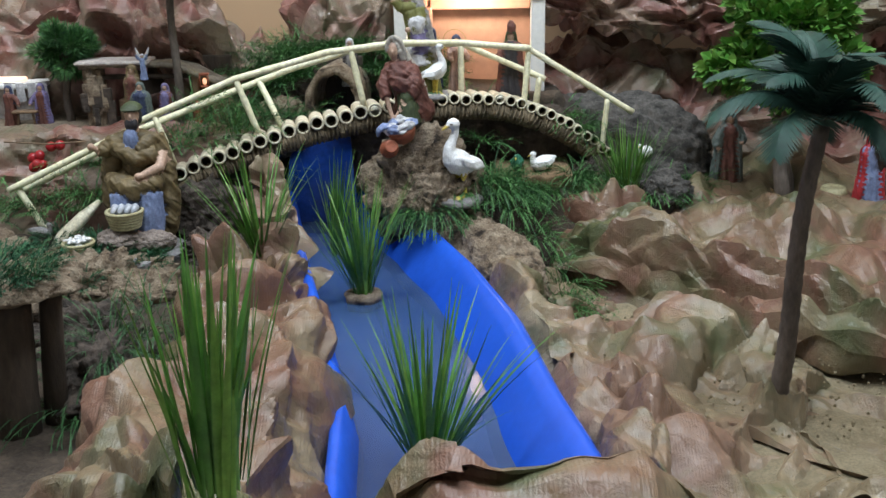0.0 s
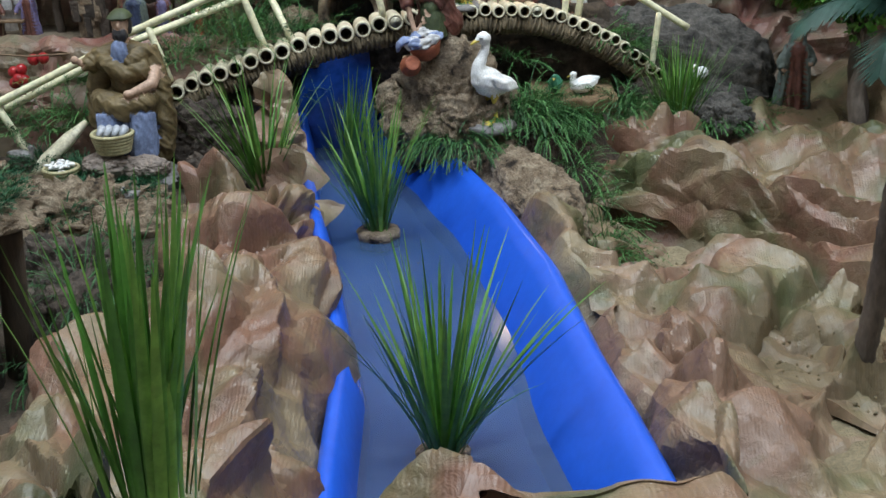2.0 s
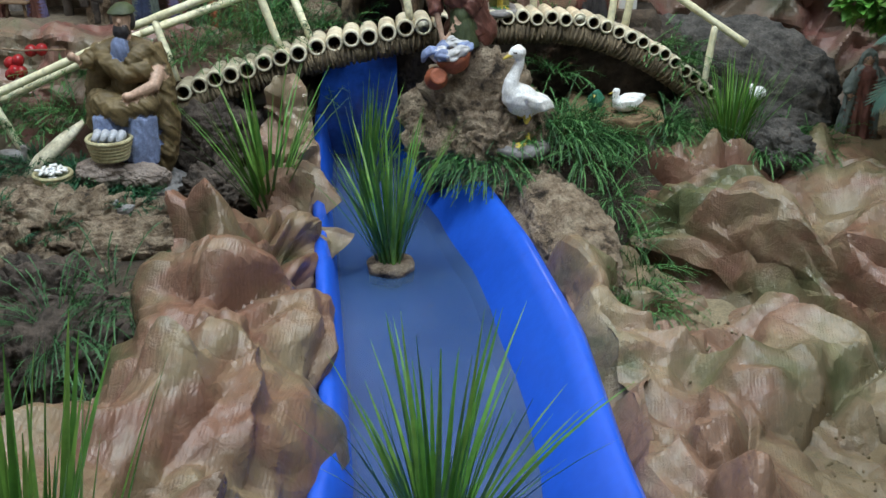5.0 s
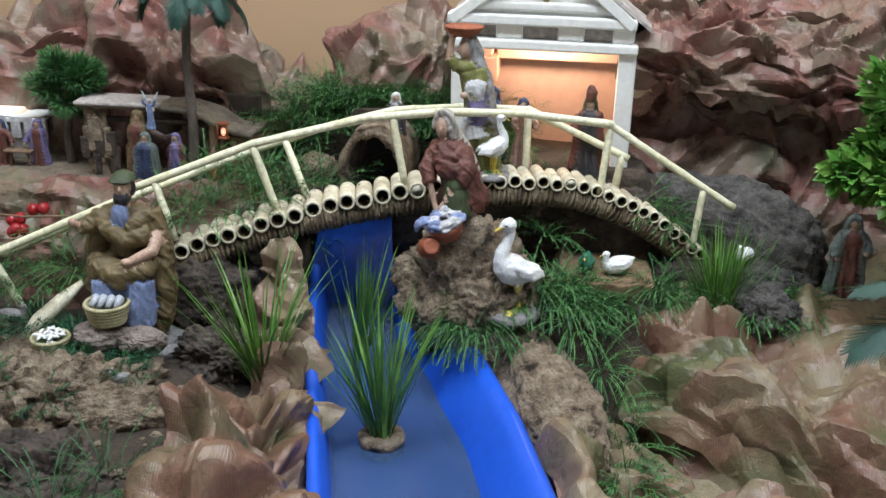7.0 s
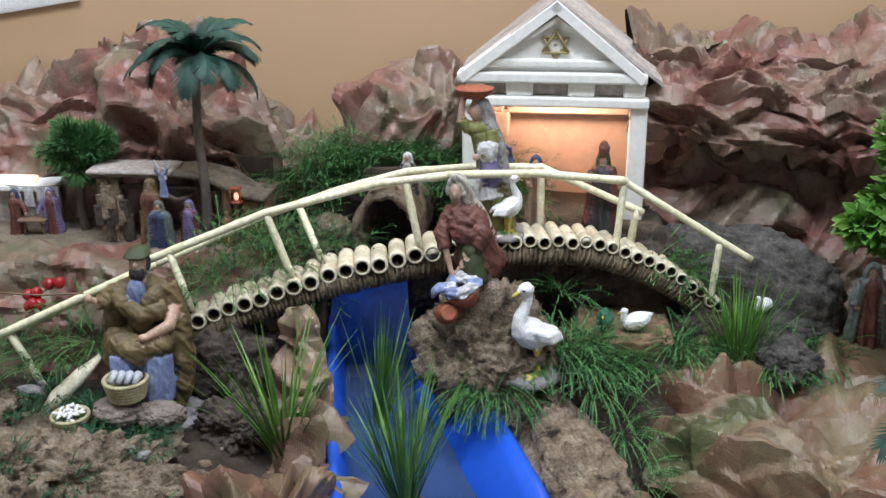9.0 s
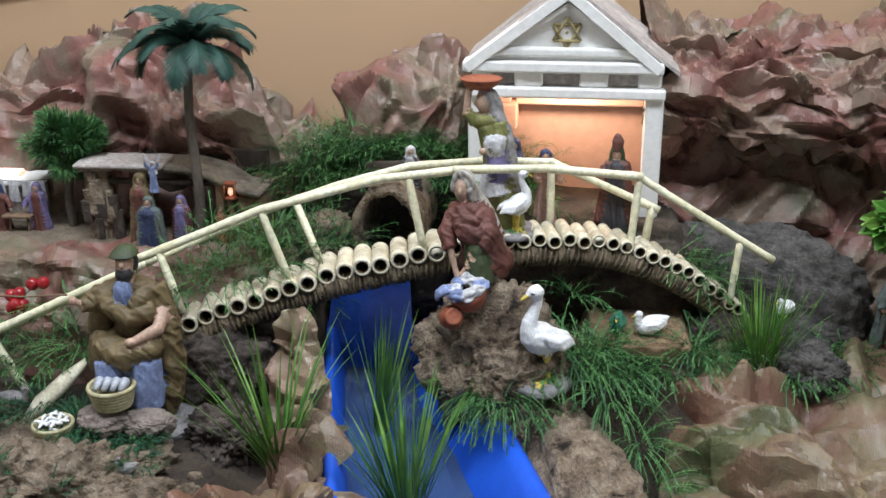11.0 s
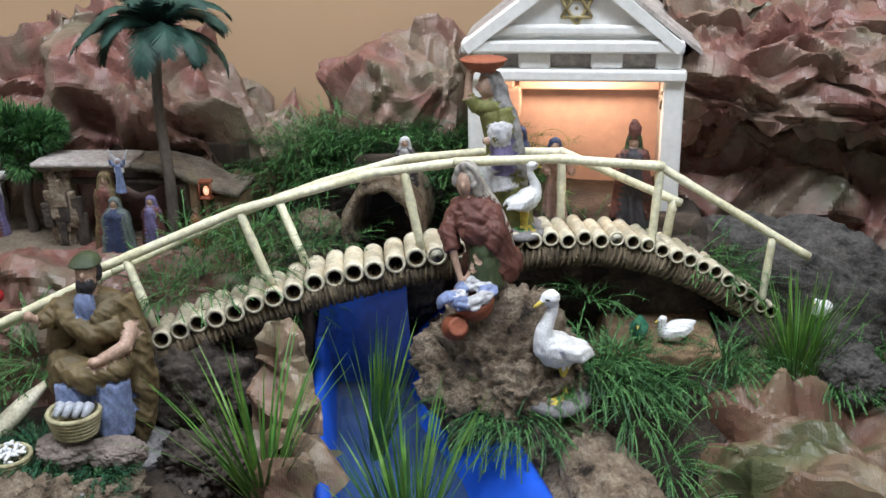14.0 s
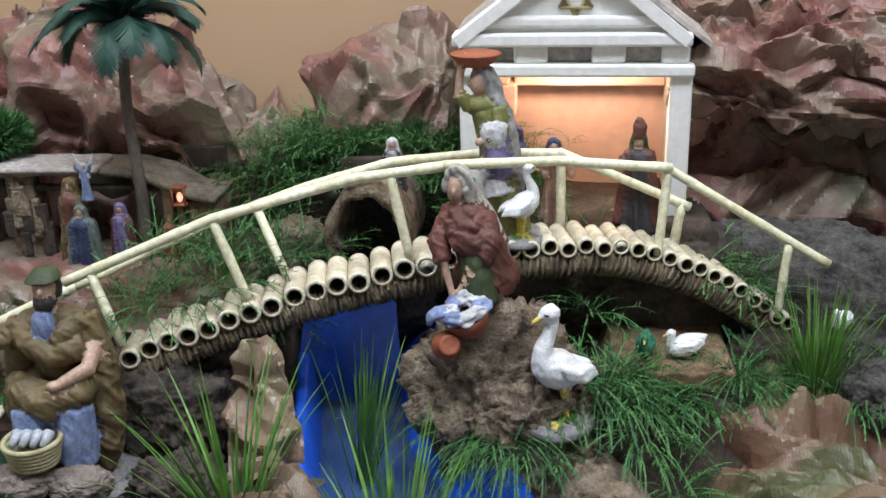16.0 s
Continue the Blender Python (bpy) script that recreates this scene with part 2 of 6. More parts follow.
def paper(name, base, rust, green, seed, rough=0.38, green_amount=0.55):
    """Kraft paper sprayed with rust and green paint, with ribs and a slight sheen."""
    m, nt, b = material(name, rough, 0, 0.5)
    c = nt.nodes.new("ShaderNodeTexCoord")
    mp = node(nt, "ShaderNodeMapping", Location=(seed * 3.7, seed * 1.3, seed * 2.1))
    nt.links.new(c.outputs["Object"], mp.inputs[0])
    v = mp.outputs[0]
    kraft = ramp(nt, noise_tex(nt, v, 16, 6, 0.6), [(0.3, tuple(k * 0.78 for k in base)), (0.7, tuple(k * 1.15 for k in base))])
    f1 = ramp(nt, noise_tex(nt, v, 6.5, 4, 0.6, 0.8), [(0.40, (0, 0, 0)), (0.58, (0.9, 0.9, 0.9))])
    col = mix(nt, kraft, rust, f1)
    mp2 = node(nt, "ShaderNodeMapping", Location=(5.3 + seed, 9.1, 2.2))
    nt.links.new(v, mp2.inputs[0])
    f2 = ramp(nt, noise_tex(nt, mp2.outputs[0], 7.5, 4, 0.55, 0.6), [(green_amount, (0, 0, 0)), (green_amount + 0.16, (0.8, 0.8, 0.8))])
    col = mix(nt, col, green, f2)
    worn = ramp(nt, noise_tex(nt, v, 70, 5, 0.7), [(0.25, (0.74, 0.74, 0.74)), (0.75, (1.15, 1.15, 1.15))])
    col = mix(nt, col, worn, 1.0, "MULTIPLY")
    nt.links.new(col, b.inputs["Base Color"])
    rr = ramp(nt, noise_tex(nt, v, 22, 4, 0.6), [(0.3, (rough * 0.7,) * 3), (0.7, (rough * 1.5,) * 3)])
    nt.links.new(rr, b.inputs["Roughness"])
    fine = noise_tex(nt, v, 55, 6, 0.7, 1.2)
    ribs = node(nt, "ShaderNodeTexWave", Scale=110.0, Distortion=2.5, Detail=2.0)
    nt.links.new(v, ribs.inputs["Vector"])
    warp = node(nt, "ShaderNodeTexNoise", Scale=9.0, Detail=2.0)
    nt.links.new(v, warp.inputs["Vector"])
    bent = mix(nt, v, warp.outputs["Color"], 0.12)
    crease = None
    for sc, am in ((21.0, 1.0), (52.0, 0.35)):
        cell = node(nt, "ShaderNodeTexVoronoi", Scale=sc)
        cell.feature = "DISTANCE_TO_EDGE"
        nt.links.new(bent, cell.inputs["Vector"])
        add = nt.nodes.new("ShaderNodeMath")
        add.operation = "MULTIPLY_ADD"
        add.inputs[1].default_value = am
        nt.links.new(cell.outputs["Distance"], add.inputs[0])
        if crease is None:
            nt.links.new(fine, add.inputs[2])
            add.inputs[1].default_value = 2.2
        else:
            nt.links.new(crease, add.inputs[2])
        crease = add.outputs[0]
    both = nt.nodes.new("ShaderNodeMath")
    both.operation = "MULTIPLY_ADD"
    both.inputs[1].default_value = 0.06
    nt.links.new(ribs.outputs["Fac"], both.inputs[0])
    nt.links.new(crease, both.inputs[2])
    bump(nt, b, both.outputs[0], 0.5, 0.0045)
    return m


PAPER = paper("kraft_paper", (0.20, 0.152, 0.092), (0.165, 0.08, 0.055), (0.06, 0.085, 0.034), 1, 0.30, 0.48)
PAPER_RED = paper("red_sprayed_paper", (0.235, 0.178, 0.13), (0.205, 0.085, 0.07), (0.125, 0.132, 0.082), 4, 0.28, 0.52)
PAPER_PALE = paper("pale_kraft_paper", (0.235, 0.185, 0.115), (0.2, 0.115, 0.08), (0.085, 0.11, 0.045), 7, 0.30, 0.54)
BARK = mottled("cork_bark", [(0.33, (0.035, 0.025, 0.017)), (0.44, (0.25, 0.182, 0.122)), (0.70, (0.50, 0.405, 0.295))], 48, 0.92, 5, 1.0, 0.010)
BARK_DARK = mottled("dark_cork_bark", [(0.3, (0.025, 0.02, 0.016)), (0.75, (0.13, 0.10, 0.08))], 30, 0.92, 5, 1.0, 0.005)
GREY_ROCK = mottled("grey_stone", [(0.3, (0.03, 0.028, 0.026)), (0.7, (0.13, 0.118, 0.105))], 60, 0.9, 4, 0.9, 0.004)
SOIL = mottled("soil", [(0.3, (0.022, 0.016, 0.011)), (0.7, (0.085, 0.063, 0.045))], 22, 0.95, 8, 0.9, 0.004)
SAND = mottled("sand", [(0.3, (0.2, 0.16, 0.095)), (0.7, (0.34, 0.28, 0.18))], 60, 0.95, 6, 1.0, 0.003)
CANE = mottled("cane", [(0.3, (0.56, 0.48, 0.33)), (0.7, (0.76, 0.70, 0.54))], 30, 0.5, 6, 0.25, 0.001, spread=0.14)
CANE_END = mottled("cut_cane", [(0.3, (0.7, 0.63, 0.45)), (0.7, (0.84, 0.79, 0.62))], 60, 0.6, 4, 0.2, 0.001)
# Much darker than the cane itself: shade inside the hollow ends, put into colour.
CANE_IN = mottled("shaded_cane_hollow", [(0.3, (0.09, 0.06, 0.03)), (0.7, (0.22, 0.155, 0.08))], 60, 0.9, 4, 0.2, 0.001)
RAIL = mottled("peeled_cane", [(0.3, (0.72, 0.67, 0.43)), (0.7, (0.86, 0.83, 0.62))], 22, 0.42, 7, 0.2, 0.001)
ROPE = mottled("sisal_rope", [(0.3, (0.06, 0.045, 0.028)), (0.7, (0.24, 0.185, 0.115))], 60, 0.9, 5, 0.8, 0.002)
PLASTER = mottled("painted_plaster", [(0.22, (0.6, 0.57, 0.5)), (0.34, (0.8, 0.79, 0.75)), (0.7, (0.86, 0.86, 0.84))], 12, 0.7, 9, 0.15, 0.001, grain=0.12)
PLASTER_GREY = mottled("uneven_grey_plaster", [(0.3, (0.28, 0.24, 0.22)), (0.7, (0.55, 0.5, 0.46))], 20, 0.8, 8, 0.4, 0.002)
OCHRE = mottled("ochre_gold", [(0.3, (0.3, 0.23, 0.1)), (0.7, (0.45, 0.37, 0.18))], 40, 0.6, 4, 0.2, 0.001)
SALMON = mottled("salmon_plaster", [(0.3, (0.56, 0.36, 0.29)), (0.7, (0.64, 0.43, 0.35))], 9, 0.85, 8, 0.15, 0.001, grain=0.1)
WALL, nt_o, b_o = material("orange_wall_paint", 0.75, 0, 0.3)
nt_o.links.new(ramp(nt_o, noise_tex(nt_o, coords(nt_o), 2.5, 3, 0.5), [(0.2, (0.50, 0.335, 0.20)), (0.8, (0.545, 0.365, 0.22))]), b_o.inputs["Base Color"])
bump(nt_o, b_o, noise_tex(nt_o, coords(nt_o, (1, 1, 0.15)), 160, 3, 0.6), 0.06, 0.001)
WHITE_WALL = mottled("white_wall_paint", [(0.2, (0.7, 0.69, 0.66)), (0.8, (0.78, 0.77, 0.74))], 3, 0.85, 40, 0.1, 0.001)
FLOOR_M = mottled("grey_floor", [(0.2, (0.22, 0.21, 0.2)), (0.8, (0.3, 0.29, 0.27))], 5, 0.6, 20, 0.1, 0.001)
BLUE = mottled("blue_plastic", [(0.25, (0.014, 0.08, 0.52)), (0.75, (0.02, 0.11, 0.64))], 5, 0.26, 14, 0.06, 0.001, grain=0.1)
# Darker copy of the blue plastic; the shade under the bridge is its colour.
BLUE_SHADED = mottled("shaded_blue_plastic", [(0.25, (0.008, 0.035, 0.2)), (0.75, (0.014, 0.06, 0.32))], 9, 0.2, 9, 0.1, 0.002)
LEAF = mottled("plastic_reed", [(0.3, (0.042, 0.13, 0.02)), (0.7, (0.11, 0.28, 0.045))], 30, 0.42, 3, 0.1, 0.001)
LEAF_LIGHT = mottled("light_reed", [(0.3, (0.08, 0.19, 0.03)), (0.7, (0.2, 0.37, 0.07))], 30, 0.42, 3, 0.1, 0.001)
FERN = mottled("asparagus_green", [(0.3, (0.04, 0.125, 0.034)), (0.7, (0.115, 0.28, 0.08))], 25, 0.6, 4, 0.1, 0.001)
FERN_DARK = mottled("dark_needles", [(0.3, (0.018, 0.07, 0.024)), (0.7, (0.055, 0.16, 0.05))], 25, 0.6, 4, 0.1, 0.001)
BUSH = mottled("bright_leaf", [(0.3, (0.05, 0.17, 0.022)), (0.7, (0.14, 0.36, 0.055))], 40, 0.5, 3, 0.1, 0.001)
# Leaf colour lowered to give fronds the darkness of light from behind.
PALM_LEAF = mottled("backlit_palm_leaf", [(0.3, (0.012, 0.036, 0.028)), (0.7, (0.036, 0.088, 0.066))], 25, 0.55, 6, 0.2, 0.001, spec=0.25)
PALM_DRY = mottled("dry_palm_leaf", [(0.3, (0.07, 0.05, 0.035)), (0.7, (0.14, 0.10, 0.07))], 25, 0.8, 6, 0.2, 0.001)
TRUNK = mottled("palm_trunk", [(0.3, (0.07, 0.055, 0.045)), (0.7, (0.19, 0.155, 0.13))], 40, 0.85, 5, 0.8, 0.003, stretch=(1, 1, 0.4))
MOSS = mottled("moss", [(0.3, (0.016, 0.07, 0.034)), (0.7, (0.045, 0.16, 0.075))], 60, 0.95, 4, 0.8, 0.004)
BURLAP = mottled("burlap", [(0.3, (0.14, 0.085, 0.045)), (0.7, (0.32, 0.22, 0.125))], 110, 0.95, 4, 1.0, 0.002)
CLAY = mottled("terracotta", [(0.3, (0.26, 0.07, 0.035)), (0.7, (0.38, 0.12, 0.06))], 40, 0.6, 5, 0.2, 0.001)
WHITE = mottled("white_glaze", [(0.25, (0.78, 0.78, 0.78)), (0.75, (0.86, 0.86, 0.85))], 45, 0.35, 12, 0.35, 0.0015)
YELLOW = mottled("yellow_paint", [(0.3, (0.5, 0.36, 0.04)), (0.7, (0.62, 0.5, 0.1))], 60, 0.45, 4, 0.1, 0.001)
STONE_GREY = mottled("grey_glaze", [(0.3, (0.16, 0.15, 0.15)), (0.7, (0.3, 0.285, 0.28))], 45, 0.55, 6, 0.3, 0.001)
PEBBLE = mottled("brown_pebble", [(0.3, (0.13, 0.10, 0.085)), (0.7, (0.3, 0.245, 0.21))], 40, 0.7, 5, 0.5, 0.002)
DUCK_GREEN = mottled("green_glaze", [(0.3, (0.02, 0.10, 0.055)), (0.7, (0.07, 0.24, 0.15))], 70, 0.35, 5, 0.2, 0.001)
SKIN = mottled("painted_flesh", [(0.3, (0.38, 0.24, 0.17)), (0.7, (0.5, 0.34, 0.25))], 60, 0.5, 4, 0.1, 0.001)


def cloth(name, r, g, b):
    return mottled(name, [(0.3, (r * 0.5, g * 0.5, b * 0.5)), (0.7, (r * 1.1, g * 1.1, b * 1.1))], 40, 0.6, 5, 0.35, 0.002)


BROWN = cloth("brown_robe", 0.155, 0.057, 0.042)
OLIVE = cloth("olive_cloak", 0.165, 0.118, 0.052)
BLUE_CLOTH = cloth("pale_blue_robe", 0.24, 0.3, 0.5)
NAVY = cloth("navy_robe", 0.04, 0.055, 0.12)
GREY_CLOTH = cloth("grey_veil", 0.34, 0.33, 0.32)
CREAM_VEIL = cloth("cream_grey_veil", 0.5, 0.46, 0.4)
GREEN_CLOTH = cloth("green_robe", 0.055, 0.075, 0.03)
OLIVE_LIGHT = cloth("moss_green_dress", 0.2, 0.2, 0.06)
WHITE_CLOTH = cloth("white_cloth", 0.68, 0.67, 0.68)
PINK_CLOTH = cloth("pink_robe", 0.6, 0.38, 0.3)
TEAL = cloth("grey_green_robe", 0.13, 0.16, 0.145)
DARK_CLOTH = cloth("dark_robe", 0.05, 0.045, 0.05)
VIOLET = cloth("violet_robe", 0.2, 0.17, 0.33)
RED_CLOTH = cloth("red_cloth", 0.45, 0.03, 0.04)
WOOD_DARK = mottled("dark_wood", [(0.3, (0.025, 0.018, 0.013)), (0.7, (0.085, 0.06, 0.042))], 20, 0.85, 6, 0.7, 0.003, stretch=(1, 1, 0.3))
WOOD = mottled("wood", [(0.3, (0.13, 0.08, 0.05)), (0.7, (0.26, 0.17, 0.1))], 24, 0.8, 6, 0.6, 0.002, stretch=(1, 1, 0.3))
BASKET = mottled("wicker", [(0.3, (0.3, 0.26, 0.14)), (0.7, (0.5, 0.46, 0.28))], 70, 0.7, 5, 0.5, 0.001)
BERRY = mottled("red_berry", [(0.3, (0.22, 0.008, 0.012)), (0.7, (0.38, 0.02, 0.025))], 50, 0.2, 4, 0.05, 0.001)
ROOF = mottled("mossy_cork_roof", [(0.3, (0.1, 0.08, 0.06)), (0.55, (0.26, 0.22, 0.17)), (0.75, (0.2, 0.17, 0.05))], 30, 0.95, 5, 1.0, 0.004)
SILVER = mottled("silver_fish", [(0.3, (0.28, 0.3, 0.34)), (0.7, (0.5, 0.52, 0.56))], 70, 0.35, 5, 0.2, 0.001)

WATER, nt_w, b_w = material("murky_water", 0.14, 0, 0.5)
wv = coords(nt_w)
wcol = ramp(nt_w, noise_tex(nt_w, wv, 7, 5, 0.6), [(0.3, (0.033, 0.068, 0.145)), (0.7, (0.065, 0.108, 0.205))])
nt_w.links.new(wcol, b_w.inputs["Base Color"])
b_w.inputs["Alpha"].default_value = 0.7
b_w.inputs["IOR"].default_value = 1.33
bump(nt_w, b_w, noise_tex(nt_w, wv, 14, 2, 0.5), 0.05, 0.002)

GLOW = bpy.data.materials.new("lamp_glow")
GLOW.use_nodes = True
g_b = GLOW.node_tree.nodes["Principled BSDF"]
g_b.inputs["Emission Color"].default_value = (1, 0.42, 0.2, 1)
g_b.inputs["Emission Strength"].default_value = 1.1
LIT = bpy.data.materials.new("fluorescent_panel")
LIT.use_nodes = True
l_b = LIT.node_tree.nodes["Principled BSDF"]
l_b.inputs["Emission Color"].default_value = (1, 0.97, 0.92, 1)
l_b.inputs["Emission Strength"].default_value = 3.0


# ---- the room ----
def slab(name, lo, hi, mat, label, category):
    return thing(name, Geo().box(lo, hi), mat, label, category, kind="structure", smooth=False)


slab("wall_north", (-2.6, 0.60, -0.9), (2.6, 0.72, 2.4), WALL, "matt orange painted wall behind the display", "wall")
slab("wall_south", (-2.6, -3.2, -0.9), (2.6, -3.1, 2.4), WHITE_WALL, "plain white painted wall of the room", "wall")
slab("wall_west", (-2.7, -3.2, -0.9), (-2.6, 0.72, 2.4), WHITE_WALL, "plain white painted side wall", "wall")
slab("wall_east", (2.6, -3.2, -0.9), (2.7, 0.72, 2.4), WHITE_WALL, "plain white painted side wall", "wall")
slab("floor", (-2.7, -3.2, -1.0), (2.7, 0.72, -0.9), FLOOR_M, "grey stone floor of the room", "floor")
slab("ceiling", (-2.7, -3.2, 2.4), (2.7, 0.72, 2.5), WHITE_WALL, "plain white ceiling", "ceiling")
for fx, fy, fw, fd in ((0.7, -0.9, 1.2, 0.35), (-0.9, -0.5, 1.2, 0.35), (0.1, 0.25, 1.6, 0.25)):
    fit = thing("ceiling_light", None, None, "white fluorescent ceiling light, switched on", "ceiling light", group="ceiling lights")
    fit.location = (fx, fy, 2.4)
    part("housing", Geo().box((-fw / 2 - 0.03, -fd / 2 - 0.03, -0.06), (fw / 2 + 0.03, fd / 2 + 0.03, 0), bevel=0.01), WHITE, fit)
    part("diffuser", Geo().box((-fw / 2, -fd / 2, -0.075), (fw / 2, fd / 2, -0.06)), LIT, fit)


# ---- plan of the channel ----
def left_rim(y):
    return np.interp(y, [-1.05, -0.72, -0.57, -0.29, 0.02, 0.30, 0.5], [-0.10, -0.125, -0.132, -0.189, -0.255, -0.300, -0.33])


def right_rim(y):
    return np.interp(y, [-1.05, -0.66, -0.565, -0.372, -0.176, -0.02, 0.10, 0.5], [0.165, 0.103, 0.085, 0.058, 0.008, -0.045, -0.105, -0.17])


def smooth01(a, b, x):
    t = np.clip((x - a) / (b - a), 0, 1)
    return t * t * (3 - 2 * t)


def land(x, y):
    """Height of the display's ground."""
    h = np.full_like(x, -0.13)
    # village terrace on the left, behind
    h = np.maximum(h, -0.13 + 0.19 * smooth01(0.10, 0.19, y) * smooth01(-0.34, -0.42, x))
    # slope in front of the terrace, under the fisherman
    h = np.maximum(h, -0.13 + 0.045 * smooth01(-0.5, -0.1, y) * smooth01(-0.30, -0.38, x))
    # green hill behind the bridge
    h = np.maximum(h, -0.13 + 0.318 * np.exp(-(((x + 0.20) / 0.15) ** 4 + ((y - 0.38) / 0.14) ** 2)))
    # terrace of the temple
    h = np.maximum(h, -0.13 + 0.24 * smooth01(0.17, 0.23, y) * smooth01(-0.13, -0.08, x) * smooth01(0.24, 0.17, x))
    # right bank
    h = np.maximum(h, -0.13 + 0.115 * smooth01(-0.08, 0.06, y) * smooth01(-0.03, 0.05, x) * smooth01(0.26, 0.18, x))
    h = np.maximum(h, -0.13 + 0.085 * smooth01(0.06, 0.12, y) * smooth01(0.2, 0.3, x))
    h = np.maximum(h, -0.115 + 0.0 * y)
    # the bed of the channel
    l, r = left_rim(y) + 0.004, right_rim(y) - 0.004
    inside = smooth01(0.012, -0.006, l - x) * 0 + ((x > l - 0.015) & (x < r + 0.015))
    return np.where(inside > 0, -0.17, h)


gx, gy = np.meshgrid(np.linspace(-1.25, 1.25, 300), np.linspace(-1.25, 0.6, 230))
gz = land(gx.ravel(), gy.ravel())
bump_p = np.stack([gx.ravel() * 14, gy.ravel() * 14, gx.ravel() * 0], 1)
gz = gz + 0.006 * fbm(bump_p, 3, 4)
gv = np.stack([gx.ravel(), gy.ravel(), gz], 1)
idx = np.arange(300 * 230).reshape(230, 300)
gf = np.stack([idx[:-1, :-1], idx[:-1, 1:], idx[1:, 1:], idx[1:, :-1]], -1).reshape(-1, 4)
ground = Geo().add(gv, gf)
thing("ground", ground, SOIL, "brown earth and cork crumbs over the display table", "ground", kind="structure")
table = slab("display_table", (-1.25, -1.25, -0.32), (1.25, 0.598, -0.19), WOOD, "wooden board table that carries the display", "table")


TERRACE = mottled("sandy_earth", [(0.3, (0.12, 0.09, 0.062)), (0.7, (0.26, 0.205, 0.145))], 30, 0.95, 8, 0.9, 0.003)
tx, ty = np.meshgrid(np.linspace(-1.05, -0.375, 90), np.linspace(0.165, 0.42, 40))
tz = 0.0635 + 0.004 * fbm(np.stack([tx.ravel() * 16, ty.ravel() * 16, tx.ravel() * 0], 1), 9, 4) - 0.02 * smooth01(-0.40, -0.375, tx.ravel())
ti = np.arange(90 * 40).reshape(40, 90)
thing("terrace", Geo().add(np.stack([tx.ravel(), ty.ravel(), tz], 1), np.stack([ti[:-1, :-1], ti[:-1, 1:], ti[1:, 1:], ti[1:, :-1]], -1).reshape(-1, 4)), [TERRACE], "pale sandy earth of the village terrace", "ground", kind="structure")


for lx_ in (-1.15, 0.0, 1.15):
    for ly_ in (-1.15, 0.5):
        part("leg", Geo().box((lx_ - 0.04, ly_ - 0.04, -0.90), (lx_ + 0.04, ly_ + 0.04, -0.32), 0, 0.004), WOOD, table, smooth=False)


# ---- crumpled paper ----
def sheet(name, shape, size, step, amp, scale, mat, label, seed, group="crumpled paper rocks"):
    """shape(u, v) gives points of a smooth form over u, v in 0..1; size: its extent in metres along u and v."""
    step = step * 0.66
    nu, nv = max(int(size[0] / step), 6), max(int(size[1] / step), 6)
    u, v = np.meshgrid(np.linspace(0, 1, nu), np.linspace(0, 1, nv))
    u, v = u.ravel(), v.ravel()
    p = shape(u, v)
    e = 1e-3
    du, dv = shape(u + e, v) - p, shape(u, v + e) - p
    n = np.cross(du, dv)
    n /= np.linalg.norm(n, axis=1)[:, None] + 1e-12
    a, b = u * size[0], v * size[1]
    d = crumple(a, b, seed, scale) * amp
    side = np.stack([facets(a / scale + 3.1, b / scale, seed + 5), facets(a / scale, b / scale + 4.7, seed + 9), facets(a / scale + 1.7, b / scale + 2.9, seed + 13)], 1) * amp * 0.45
    p = p + n * d[:, None] + side
    i = np.arange(nu * nv).reshape(nv, nu)
    q = np.stack([i[:-1, :-1], i[:-1, 1:], i[1:, 1:], i[1:, :-1]], -1).reshape(-1, 4)
    me = bpy.data.meshes.new(name)
    me.vertices.add(len(p))
    me.vertices.foreach_set("co", p.astype(np.float32).ravel())
    me.loops.add(q.size)
    me.loops.foreach_set("vertex_index", q.astype(np.int32).ravel())
    me.polygons.add(len(q))
    me.polygons.foreach_set("loop_start", np.arange(0, q.size, 4, dtype=np.int32))
    me.materials.append(mat)
    me.update(calc_edges=True)
    me.validate()
    me.polygons.foreach_set("use_smooth", np.full(len(q), True))
    me.set_sharp_from_angle(angle=radians(17))
    return tagged(new(name, me), label, "paper rock", group)


def massif(xs, tops, base, y_front, depth, lean=0.05):
    """A hill of paper: up its front, over the top and down behind. lean: how far the top stands back."""
    def shape(u, v):
        x = xs[0] + (xs[-1] - xs[0]) * u
        top = np.interp(x, xs, tops)
        s = np.clip(v, 0, 1.01)
        ang = s * math.pi
        z = base + (top - base) * np.sin(np.clip(ang, 0, math.pi)) ** 0.7
        y = y_front + lean * np.sin(ang) + depth * (1 - np.cos(ang)) / 2 - 0.03 * np.sin(ang * 2)
        return np.stack([x, y, z], 1)
    return shape


sheet("paper_rock", massif([-1.15, -0.84, -0.744, -0.641, -0.622, -0.537, -0.444, -0.42, -0.405], [0.22, 0.25, 0.275, 0.305, 0.325, 0.285, 0.225, 0.17, 0.05], 0.04, 0.34, 0.20), (0.8, 0.62), 0.006, 0.062, 0.075, PAPER_RED, "reddish-brown crumpled paper mountain against the orange wall", 11)
sheet("paper_rock", massif([-0.45, -0.43, -0.367, -0.311, -0.25], [0.12, 0.163, 0.14, 0.17, 0.14], 0.05, 0.38, 0.14), (0.22, 0.36), 0.006, 0.04, 0.05, PAPER_RED, "low crumpled brown paper rock behind the stable", 12)
